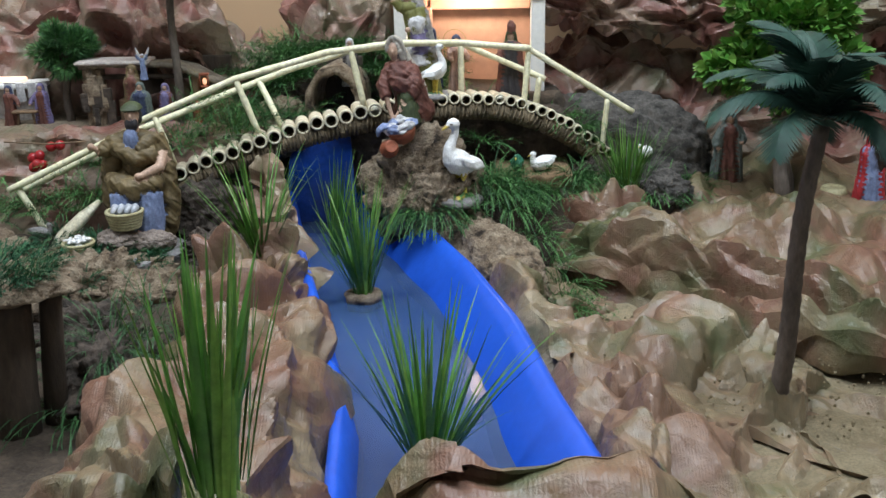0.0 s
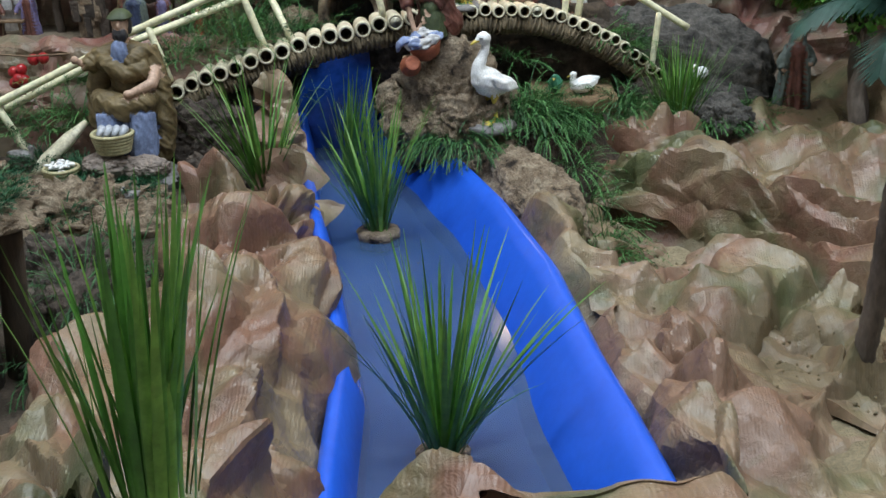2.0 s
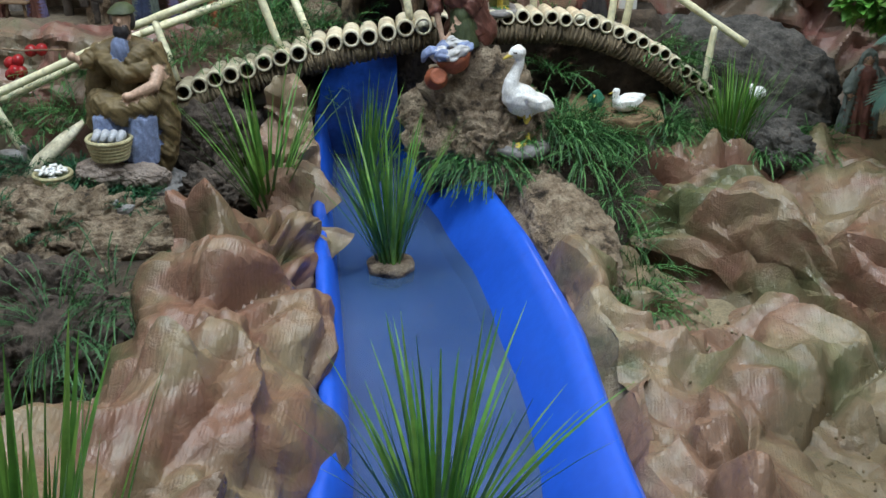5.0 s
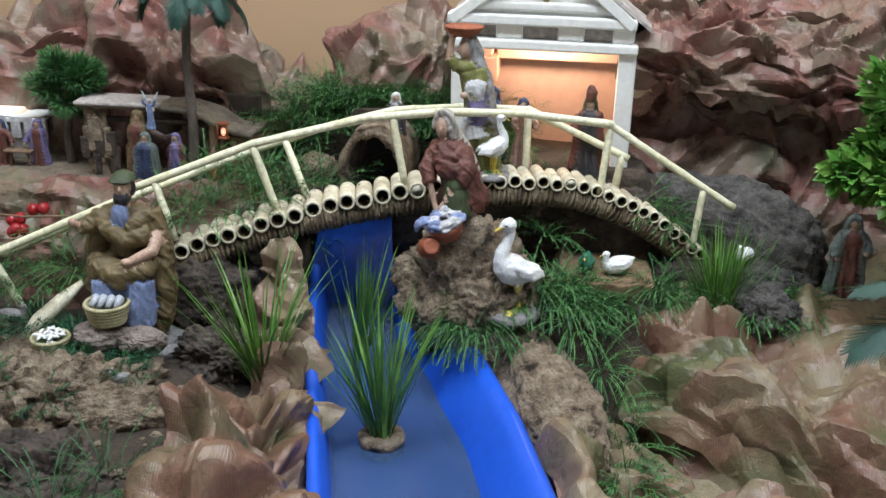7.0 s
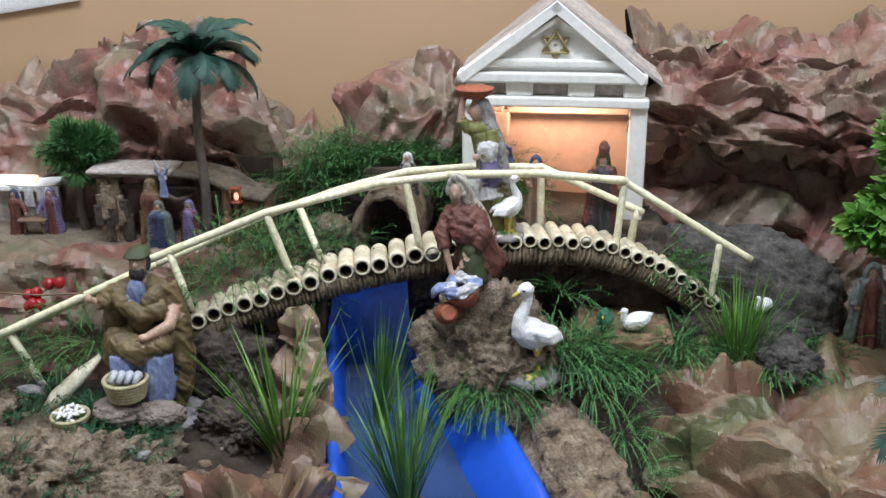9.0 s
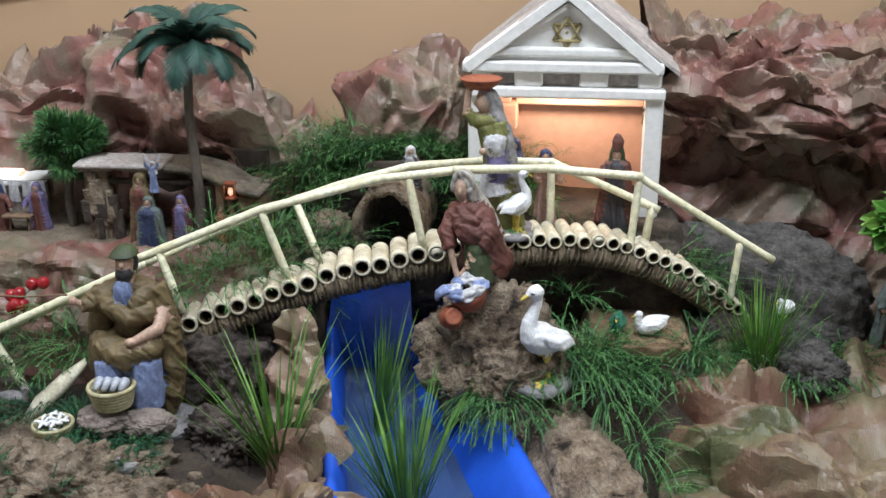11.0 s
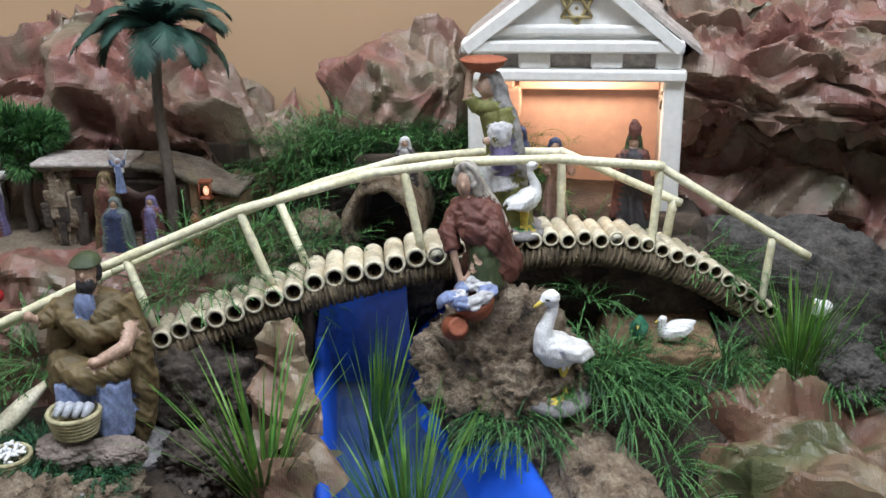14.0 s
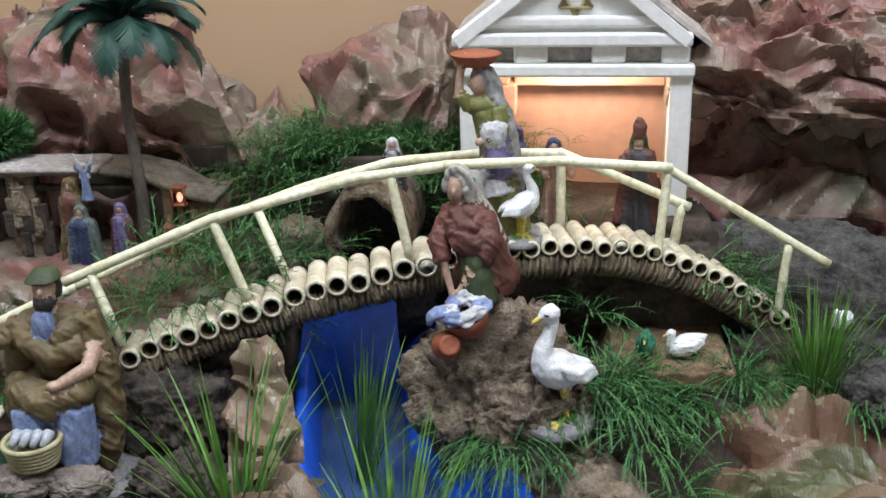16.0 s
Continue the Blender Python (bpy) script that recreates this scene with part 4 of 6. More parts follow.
reed((-0.139, -0.166, -0.098), 78, 0.175, 0.44, 0.0020, 1, "tall green plastic reeds on a cork base in the water", lean=(-0.10, 0.02), pot=0.026)
reed((-0.196, 0.03, -0.10), 40, 0.16, 0.32, 0.0016, 2, "green plastic reeds near the bridge in the water", lean=(0.12, 0.0))
reed((-0.044, -0.655, -0.10), 70, 0.195, 0.62, 0.0026, 3, "wide fan of green plastic reeds in the water", pot=0.022, lean=(0.02, 0.05), bend=0.35)
reed((-0.168, -0.99, 0.096), 80, 0.152, 0.25, 0.0026, 4, "dense upright clump of green plastic reeds", ring=0.022, lean=(0.0, 0.08))
reed((-0.282, -0.13, -0.06), 58, 0.175, 0.55, 0.0019, 5, "green plastic reeds beside the folded paper", lean=(-0.10, 0.0))
reed((0.268, 0.105, -0.03), 130, 0.11, 0.55, 0.0011, 6, "thick clump of fine green grass by the bridge foot", ring=0.028)
reed((-0.365, 0.20, 0.03), 60, 0.08, 0.5, 0.0012, 7, "small green grass clump behind the railing", ring=0.02)
reed((-0.43, -1.03, 0.0), 40, 0.07, 0.5, 0.0012, 9, "short green grass at the front edge", ring=0.02)


def sprigs(spots, seed, ln=0.05, needles=26, droop=0.6, size=0.009, mats=None, up=0.5):
    """Feathery sprays: a bent stem with fine needles on all sides. spots: (x, y, z, count, radius, dx, dy)."""
    r = random.Random(seed)
    g = Geo()
    for x, y, z, count, rad, dx, dy in spots:
        for _ in range(count):
            a = r.uniform(0, 2 * math.pi)
            q = rad * math.sqrt(r.random())
            p = Vector((x + q * math.cos(a), y + q * math.sin(a), z + r.uniform(-0.004, 0.006)))
            d = Vector((dx + 0.8 * math.cos(a), dy + 0.8 * math.sin(a), up + r.uniform(-0.1, 0.5))).normalized()
            L = ln * r.uniform(0.6, 1.25)
            m = 0 if r.random() < 0.7 else 1
            step = L / 8
            stem = [p.copy()]
            for k in range(8):
                d = (d + Vector((0, 0, -droop * 0.16)) + Vector((r.uniform(-0.08, 0.08), r.uniform(-0.08, 0.08), 0))).normalized()
                p = p + d * step
                stem.append(p.copy())
            vs, fs = [], []
            side = d.cross(Vector((0, 0, 1))).normalized()
            for k in range(8):
                w = 0.0006
                n0 = len(vs)
                vs += [stem[k] - side * w, stem[k] + side * w, stem[k + 1] + side * w, stem[k + 1] - side * w]
                fs.append((n0, n0 + 1, n0 + 2, n0 + 3))
            for k in range(needles):
                t = (k + 0.5) / needles * 7.9
                i = int(t)
                c = stem[i].lerp(stem[i + 1], t - i)
                nd = Vector((r.gauss(0, 1), r.gauss(0, 1), r.gauss(0, 0.8))).normalized()
                nd = (nd + (stem[i + 1] - stem[i]).normalized() * 0.9).normalized()
                sl = size * r.uniform(0.7, 1.4) * (1.15 - 0.6 * t / 8)
                wd = nd.cross(Vector((0.3, 0.5, 0.8))).normalized() * 0.00055
                n0 = len(vs)
                vs += [c - wd, c + wd, c + nd * sl]
                fs.append((n0, n0 + 1, n0 + 2))
            g.add(vs, fs, m)
    return g


def greenery(name, spots, seed, label, mats=None, **kw):
    return thing(name, sprigs(spots, seed, **kw), mats or [FERN, FERN_DARK], label, "greenery", kind="stuff", smooth=False)


def on_land(pairs, count, rad, dx=0, dy=0, lift=0.0):
    return [(x, y, float(land(np.array([x]), np.array([y]))[0]) + lift, count, rad, dx, dy) for x, y in pairs]


hill = [(x, y) for x in np.linspace(-0.34, -0.06, 9) for y in (0.28, 0.33)]
crown = [(x, y, 0.09 + 0.075 * math.sqrt(max(0.0, 1 - ((x + 0.20) / 0.18) ** 2)) + (0.0 if y > 0.36 else -0.03), 30, 0.035, 0, -0.2) for x in np.linspace(-0.36, -0.05, 11) for y in (0.345, 0.375, 0.41)]
greenery("hill_greenery", on_land(hill, 36, 0.035, 0, -0.2, 0.002) + crown, 1, "feathery green sprays covering the hill behind the bridge", ln=0.07, needles=30, size=0.013)
greenery("bank_greenery", [(-0.05, -0.02, -0.02, 60, 0.035, -0.3, -0.7), (-0.085, 0.0, -0.02, 40, 0.03, -0.4, -0.6), (-0.02, -0.03, -0.03, 40, 0.03, -0.2, -0.6), (0.005, 0.03, 0.0, 40, 0.03, 0.2, -0.2)], 2, "feathery green sprays hanging over the blue rim", ln=0.055, droop=1.2, up=0.3)
greenery("trailing_greenery", [(0.055, 0.04, 0.0, 70, 0.03, 0.3, -0.5), (0.085, -0.01, -0.02, 34, 0.02, 0.4, -0.6), (0.112, -0.06, -0.05, 34, 0.018, 0.3, -0.7), (0.126, -0.12, -0.075, 36, 0.02, 0.2, -0.8), (0.132, -0.19, -0.085, 42, 0.02, 0.1, -0.8), (0.135, -0.25, -0.09, 45, 0.022, 0.1, -0.8), (0.09, 0.045, -0.01, 60, 0.025, 0.5, -0.3), (0.03, 0.06, 0.01, 40, 0.03, 0.3, 0)], 3, "feathery green spray trailing down beside the bark", ln=0.06, droop=1.0, up=0.35)
greenery("ledge_greenery", [(0.10, 0.06, -0.012, 50, 0.03, 0.2, -0.3), (0.15, 0.065, -0.012, 60, 0.035, 0.2, -0.3), (0.06, 0.075, 0.0, 50, 0.02, -0.2, -0.3), (0.19, 0.08, 0.0, 60, 0.02, 0.3, -0.3), (0.195, 0.09, -0.02, 36, 0.03, 0, -0.4), (0.22, 0.11, -0.01, 40, 0.03, 0.2, -0.3), (0.33, 0.10, -0.03, 50, 0.035, 0.3, -0.4), (0.38, 0.12, -0.03, 40, 0.03, 0.2, -0.4), (0.04, 0.13, 0.05, 20, 0.02, 0.4, -0.2), (0.30, 0.08, -0.03, 40, 0.03, 0, -0.4)], 4, "feathery green sprays round the burlap ledge", ln=0.05, droop=0.9, up=0.4)
greenery("rail_greenery", [(-0.40, 0.12, 0.07, 40, 0.04, 0, -0.2), (-0.44, 0.10, 0.06, 45, 0.03, 0.1, -0.3), (-0.36, 0.14, 0.08, 40, 0.04, 0.2, -0.2), (-0.31, 0.2, 0.08, 40, 0.04, 0.1, 0), (-0.28, 0.22, 0.08, 40, 0.04, 0, 0), (-0.43, 0.2, 0.08, 30, 0.04, 0.4, 0), (-0.36, 0.24, 0.09, 40, 0.04, 0, 0), (-0.42, 0.16, 0.12, 16, 0.02, 0.6, 0.1)], 5, "loose feathery sprays growing through the railing", ln=0.07, needles=22, droop=0.7, size=0.011)
greenery("slope_greenery", [(-0.62, 0.04, -0.02, 60, 0.045, 0, -0.4), (-0.68, 0.05, -0.02, 60, 0.045, 0, -0.3), (-0.57, 0.05, 0.0, 50, 0.04, 0, -0.3), (-0.74, 0.03, -0.03, 50, 0.05, 0, -0.3), (-0.60, 0.09, 0.03, 30, 0.03, 0, -0.2)], 6, "feathery green sprays under the sloping rail", ln=0.055)
greenery("temple_greenery", [(0.03, 0.215, 0.09, 36, 0.025, 0, -0.3), (0.06, 0.21, 0.09, 30, 0.02, 0, -0.3), (0.165, 0.2, 0.07, 40, 0.025, 0.2, -0.4), (0.19, 0.19, 0.06, 40, 0.03, 0.2, -0.5), (0.21, 0.185, 0.045, 30, 0.025, 0.2, -0.5)], 7, "green sprays at the foot of the temple", ln=0.045)
greenery("hollow_fern", [(-0.42, -0.42, -0.06, 60, 0.05, 0.1, -0.6), (-0.45, -0.48, -0.10, 50, 0.05, 0, -0.6), (-0.38, -0.36, -0.05, 30, 0.03, 0.2, -0.5)], 8, "dark green fern fronds in the hollow", mats=[FERN_DARK, FERN_DARK], ln=0.07, droop=1.0)
greenery("moss_tuft", [(-0.535, -0.06, -0.05, 190, 0.03, 0, -0.3), (-0.47, -0.075, -0.055, 150, 0.03, 0, -0.3), (-0.50, -0.085, -0.06, 110, 0.03, 0, -0.3), (-0.60, -0.03, -0.045, 90, 0.03, 0, -0.3), (-0.66, -0.06, -0.05, 40, 0.03, 0, -0.3), (-0.75, -0.05, -0.04, 40, 0.03, 0, -0.3)], 9, "dark green moss tufts round the small baskets", mats=[MOSS, FERN_DARK], ln=0.024, size=0.007, needles=18)


def frond(L, w, seed, droop, mats=1):
    """A palm leaf: a rib with two rows of narrow leaflets that touch at the root."""
    r = random.Random(seed)
    g = Geo()
    N = 34
    rib = []
    p, d = Vector((0, 0, 0)), Vector((1, 0, 0.75)).normalized()
    for k in range(N + 1):
        rib.append(p.copy())
        d = (d + Vector((0, 0, -droop * 2.2 / N * (0.3 + 1.4 * k / N)))).normalized()
        p = p + d * (L / N)
    g.tube(rib[::3], [0.0018 * (1 - 0.8 * i / 11) for i in range(len(rib[::3]))], 5)
    for k in range(3, N):
        t = k / N
        ww = w * math.sin(math.pi * (0.12 + 0.84 * t)) ** 0.7
        f = (rib[k + 1] - rib[k - 1]).normalized()
        for s in (-1, 1):
            out = (Vector((0, s, 0)) * 1.0 + f * (0.55 + 0.5 * t) + Vector((0, 0, -0.28 - r.uniform(0, 0.15)))).normalized()
            hw = f * (L / N * 0.62)
            tip = rib[k] + out * ww * r.uniform(0.9, 1.08)
            mid = rib[k] + out * ww * 0.6
            g.add([rib[k] - hw, rib[k] + hw, mid + hw * 0.85, tip, mid - hw * 0.85], [(0, 1, 2, 3, 4)], 0)
    return g


def palm(base, top, crown, n, L, w, r0, label, seed, dry=0, rise=0):
    t = thing("palm_tree", None, None, label, "palm tree", group="palm trees")
    a, b = Vector(base), Vector(top)
    g = Geo()
    pts = [a.lerp(b, i / 40) + Vector((0.004 * math.sin(i * 0.16), 0, 0)) for i in range(41)]
    g.tube(pts, [r0 * (1.12 - 0.3 * i / 40) * (1 + (0.07 if i % 2 else -0.03)) for i in range(41)], 12)
    part("trunk", g, TRUNK, t, "ringed grey-brown trunk")
    r = random.Random(seed)
    for i in range(n):
        az = 360 * i / n + r.uniform(-14, 14)
        el = r.uniform(-15, 20) if i % 3 == 0 else r.uniform(-60, -25) if i % 3 == 1 else r.uniform(25, 60)
        el += rise
        m = frond(L * r.uniform(0.85, 1.1), w, seed * 31 + i, r.uniform(0.7, 1.25)).mesh("frond", [PALM_DRY if i < dry else PALM_LEAF], False)
        o = part("frond", m, None, t, "dry brown frond" if i < dry else "")
        o.matrix_basis = pose(*crown, 0, 0, az) @ pose(0, 0, 0, r.uniform(-12, 12), -el * 0.6 + (35 if i < dry else 0), 0)
    return t


palm((-0.474, 0.24, 0.05), (-0.462, 0.24, 0.334), (-0.461, 0.24, 0.338), 22, 0.105, 0.032, 0.0068, "model palm tree with blue-green fronds by the stable", 3)
palm((0.322, -0.535, -0.13), (0.352, -0.53, 0.215), (0.349, -0.53, 0.222), 20, 0.125, 0.042, 0.0095, "model palm with drooping fronds, dark as if backlit, beside the water", 8, dry=2, rise=38)


def leafy(name, base, fork, crown, size, count, leaf, mats, trunk_r, label, seed, needle=False):
    t = thing(name, None, None, label, "tree", group="model trees")
    g = Geo()
    a, b = Vector(base), Vector(fork)
    g.tube([a.lerp(b, i / 8) + Vector((0.003 * math.sin(i), 0.002 * math.cos(i * 1.3), 0)) for i in range(9)], [trunk_r * (1.2 - 0.4 * i / 8) for i in range(9)], 9)
    r = random.Random(seed)
    c, s = Vector(crown), Vector(size)
    tips = []
    for i in range(46):
        d = Vector((r.gauss(0, 1), r.gauss(0, 1), r.gauss(0.25, 1))).normalized()
        q = c + Vector((d.x * s.x, d.y * s.y, d.z * s.z)) * r.uniform(0.45, 0.95)
        mid = b.lerp(q, 0.5) + Vector((0, 0, 0.01))
        g.tube([b, mid, q], [trunk_r * 0.4, trunk_r * 0.22, trunk_r * 0.08], 5)
        tips.append(q)
    part("trunk", g, TRUNK, t, "brown trunk with thin limbs")
    g = Geo()
    per = count // len(tips)
    for q in tips:
        rad = min(s) * r.uniform(0.22, 0.42)
        for _ in range(per):
            d = Vector((r.gauss(0, 1), r.gauss(0, 1), r.gauss(0, 1))).normalized()
            p = q + d * rad * r.random() ** 0.4
            d = (d + (p - c).normalized() * 0.8).normalized()
            u = d.cross(Vector((r.random() - 0.5, r.random() - 0.5, r.random()))).normalized()
            L = leaf * r.uniform(0.7, 1.3)
            w = L * (0.1 if needle else 0.42)
            nn = u.cross(d)
            m = 0 if r.random() < 0.6 else 1
            g.add([p, p + d * L * 0.45 + u * w + nn * w * 0.3, p + d * L, p + d * L * 0.45 - u * w + nn * w * 0.3], [(0, 1, 2), (0, 2, 3)], m)
    part("crown", g, mats, t, kind="stuff", smooth=False)
    return t


leafy("conifer_tree", (-0.68, 0.30, 0.05), (-0.674, 0.30, 0.145), (-0.668, 0.30, 0.185), (0.055, 0.045, 0.042), 11000, 0.011, [FERN, FERN_DARK], 0.0065, "small bushy model conifer on the terrace", 2, True)
leafy("leafy_tree", (0.53, 0.12, -0.05), (0.51, 0.12, 0.09), (0.495, 0.10, 0.20), (0.125, 0.085, 0.09), 5200, 0.019, [BUSH, LEAF_LIGHT], 0.011, "model tree with small bright green leaves", 4)


# ---- figurines (each one plain mesh) ----
def statue(name, at, h, robe, mantle, veil, skin, label, lean=(0, 0), arms=(), hat=None, wide=1.0, seed=0, base=None, turn=0, category="figurine", group="standing figurines", wings=None, extra=None):
    """A draped standing figurine. arms: hand places in units of its height."""
    g = Geo()
    lx, ly = lean
    q = [(0.0, 0.165), (0.04, 0.17), (0.15, 0.15), (0.35, 0.13), (0.55, 0.115), (0.68, 0.115), (0.76, 0.125), (0.81, 0.105), (0.835, 0.05), (0.86, 0.04)]
    g.lathe([(z * h, r * h * wide, r * h * wide * 0.8, lx * z * h, ly * z * h) for z, r in q], 0, 44, 0.24, 9, seed)
    top = Vector((lx * h * 0.92, ly * h * 0.92, 0.92 * h))
    # mantle: an open shell over back and shoulders
    if mantle is not None:
        rows, S = [], 22
        for z, r in ((0.1, 0.185), (0.25, 0.175), (0.45, 0.155), (0.62, 0.142), (0.74, 0.14), (0.81, 0.12), (0.845, 0.07)):
            row = []
            for k in range(S):
                a = math.pi * (0.5 + 2 * (k / (S - 1) - 0.5) * (0.80 - 0.1 * (1 - z)))
                w = 1 + 0.15 * math.sin(k * 1.9 + seed + 2 * z) + 0.08 * noise.noise(Vector((k * 0.6, z * 6, seed)))
                row.append((lx * z * h + r * h * wide * w * math.cos(a), ly * z * h + r * h * wide * 0.85 * w * math.sin(a), z * h))
            rows.append(row)
        g.shell(rows, 0.06 * h, 1)
    g.ball(top, (0.052 * h, 0.056 * h, 0.068 * h), 3, 8)
    g.tube([top - Vector((0, 0, 0.1 * h)), top], 0.03 * h, 8, 3)
    if veil is not None:
        rings = [(0.60, 0.14, 0.12, 0.045), (0.74, 0.13, 0.11, 0.04), (0.84, 0.092, 0.09, 0.03), (0.92, 0.082, 0.084, 0.016), (0.98, 0.068, 0.07, 0.008), (1.015, 0.02, 0.02, 0.006)]
        rows, S = [], 20
        for i, (z, rx, ry, dy) in enumerate(rings):
            row = []
            for k in range(S):
                a = math.pi * (0.5 + 2 * (k / (S - 1) - 0.5) * (0.7 if i < 4 else 0.8))
                w = 1 + 0.06 * math.sin(k * 2.3 + seed)
                row.append((lx * z * h + rx * h * w * math.cos(a), ly * z * h + dy * h * 0.4 + ry * h * w * math.sin(a), z * h))
            rows.append(row)
        g.shell(rows, 0.05 * h, 2)
        g.ball(top + Vector((0, 0.014 * h, 0.02 * h)), (0.066 * h, 0.06 * h, 0.07 * h), 2, 8)
    if hat == "brim":
        g.lathe([((0.955) * h, 0.085 * h, 0.085 * h, top.x, top.y), (0.965 * h, 0.09 * h, 0.09 * h, top.x, top.y), (0.975 * h, 0.055 * h, 0.055 * h, top.x, top.y), (1.01 * h, 0.045 * h, 0.045 * h, top.x, top.y), (1.02 * h, 0.02 * h, 0.02 * h, top.x, top.y)], 1, 18, 0.04, 5, seed)
    if hat == "mitre":
        g.lathe([(0.95 * h, 0.058 * h, 0.058 * h, top.x, top.y), (1.08 * h, 0.066 * h, 0.06 * h, top.x, top.y), (1.15 * h, 0.03 * h, 0.03 * h, top.x, top.y)], 1, 16)
    if hat == "hair":
        g.ball(top + Vector((0, 0.012 * h, 0.018 * h)), (0.06 * h, 0.06 * h, 0.066 * h), 2, 8, 0.15, seed)
    for ax, ay, az in arms:
        s = 1 if ax > 0 else -1
        sh = Vector((lx * 0.78 * h + s * 0.105 * h * wide, ly * 0.78 * h, 0.78 * h))
        hand = Vector((ax * h, ay * h, az * h))
        el = sh.lerp(hand, 0.5) + Vector((s * 0.045 * h, 0, -0.04 * h))
        g.tube([sh, sh.lerp(el, 0.5), el, el.lerp(hand, 0.7)], [0.045 * h, 0.05 * h, 0.046 * h, 0.04 * h], 8, 1 if mantle is not None else 0)
        g.tube([el.lerp(hand, 0.6), hand], [0.022 * h, 0.016 * h], 6, 3)
        g.ball(hand, 0.024 * h, 3, 5)
    if base is not None:
        g.lathe([(-0.035 * h, 0.2 * h, 0.19 * h, 0, 0), (0.0, 0.21 * h, 0.2 * h, 0, 0), (0.012 * h, 0.17 * h, 0.16 * h, 0, 0)], 4, 18, 0.08, 4, seed)
    if wings:
        for s in (-1, 1):
            g.tube([(s * 0.03 * h, 0.08 * h, 0.68 * h), (s * 0.13 * h, 0.1 * h, 0.9 * h), (s * 0.2 * h, 0.1 * h, 1.06 * h), (s * 0.27 * h, 0.1 * h, 1.24 * h)], [0.04 * h, 0.06 * h, 0.045 * h, 0.012 * h], 8, 2)
    if extra:
        extra(g)
    drape = (0.011 * h, 20 / h, (0.25, 0, -1))
    g = sculpt(g, h / 80, {0: drape, 1: drape, 2: (0.008 * h, 18 / h, (0.2, 0, -1))}, seed)
    mats = [robe, mantle or robe, veil or mantle or robe, skin, base or STONE_GREY, WHITE_CLOTH, CLAY, BLUE_CLOTH, YELLOW]
    ob = thing(name, g, mats, label, category, group=group)
    ob.matrix_world = pose(*at, 0, 0, turn)
    return ob


# the woman with a dish on her head, standing on the bridge
g = Geo()
g.tube([(0.004, 0, 0.0), (0.0, 0, 0.03), (-0.006, 0, 0.06), (-0.013, 0, 0.095), (-0.022, 0, 0.132)], [0.027, 0.024, 0.021, 0.017, 0.015], 18, 0, squash=0.8)
g.ball((-0.024, 0, 0.137), (0.019, 0.013, 0.010), 0, 9)
g.tube([(-0.037, -0.004, 0.136), (-0.048, -0.006, 0.149)], [0.0075, 0.0065], 9, 0)
g.tube([(-0.047, -0.006, 0.147), (-0.046, -0.005, 0.165), (-0.043, -0.004, 0.182)], [0.0055, 0.0045, 0.004], 8, 3)
g.tube([(-0.008, -0.009, 0.134), (-0.006, -0.018, 0.114), (-0.02, -0.024, 0.106)], [0.0075, 0.008, 0.006], 9, 0)
g.ball((-0.027, -0.025, 0.105), 0.0045, 3, 6)
g.ball((-0.012, -0.021, 0.112), (0.013, 0.008, 0.012), 5, 9, 0.3, 4)
g.tube([(-0.012, -0.013, 0.105), (-0.010, -0.016, 0.085), (-0.008, -0.017, 0.066)], [0.011, 0.013, 0.013], 12, 7)
g.tube([(-0.02, -0.012, 0.085), (-0.016, -0.015, 0.066), (-0.012, -0.018, 0.048)], [0.009, 0.014, 0.017], 12, 5)
g.ball((-0.028, -0.003, 0.160), (0.0085, 0.0095, 0.0125), 3, 9)
g.ball((-0.0365, -0.004, 0.159), (0.003, 0.0028, 0.0035), 3, 6)
g.tube([(-0.026, 0, 0.138), (-0.027, -0.002, 0.156)], 0.0055, 8, 3)
g.ball((-0.023, 0.002, 0.164), (0.0115, 0.0115, 0.0125), 2, 9)
g.tube([(-0.020, 0.003, 0.166), (-0.012, 0.002, 0.145), (-0.003, 0.0, 0.112), (0.005, -0.001, 0.075), (0.010, 0.0, 0.045)], [0.010, 0.012, 0.0135, 0.013, 0.008], 12, 2, squash=0.9)
g.lathe([(0.176, 0.010, 0.010, -0.030, 0), (0.181, 0.020, 0.017, -0.030, 0), (0.190, 0.027, 0.022, -0.030, 0)], 6, 22)
g.lathe([(-0.007, 0.035, 0.032, 0.002, 0), (0.0, 0.037, 0.034, 0.002, 0), (0.003, 0.03, 0.028, 0.002, 0)], 4, 20, 0.08, 4, 2)
g = sculpt(g, 0.0015, {0: (0.0018, 95, (0.2, 0, -1)), 2: (0.0022, 120, (0.28, 0, -1)), 5: (0.0012, 150, (0.3, 0, -1))}, 11)
thing("woman_figurine", g, [OLIVE_LIGHT, OLIVE_LIGHT, GREY_CLOTH, SKIN, STONE_GREY, WHITE_CLOTH, CLAY, VIOLET], "standing woman figurine carrying a clay dish on her head", "figurine", group="standing figurines", at=pose(-0.05, 0.165, 0.125))
statue("woman_figurine", (0.0, 0.225, 0.11), 0.098, PINK_CLOTH, None, NAVY, SKIN, "small robed woman figurine in navy and pink in the temple", wide=0.85, seed=2, arms=((-0.06, -0.12, 0.6), (0.2, -0.14, 0.6)))
statue("priest_figurine", (0.09, 0.222, 0.104), 0.11, DARK_CLOTH, BROWN, GREEN_CLOTH, SKIN, "dark robed priest figurine with a tall hat", wide=1.15, seed=3, hat="mitre", arms=((-0.16, -0.1, 0.6),))
statue("man_figurine", (-0.042, 0.235, 0.11), 0.11, DARK_CLOTH, NAVY, NAVY, SKIN, "dark robed man figurine beside the temple pillar", seed=4, wide=0.85)
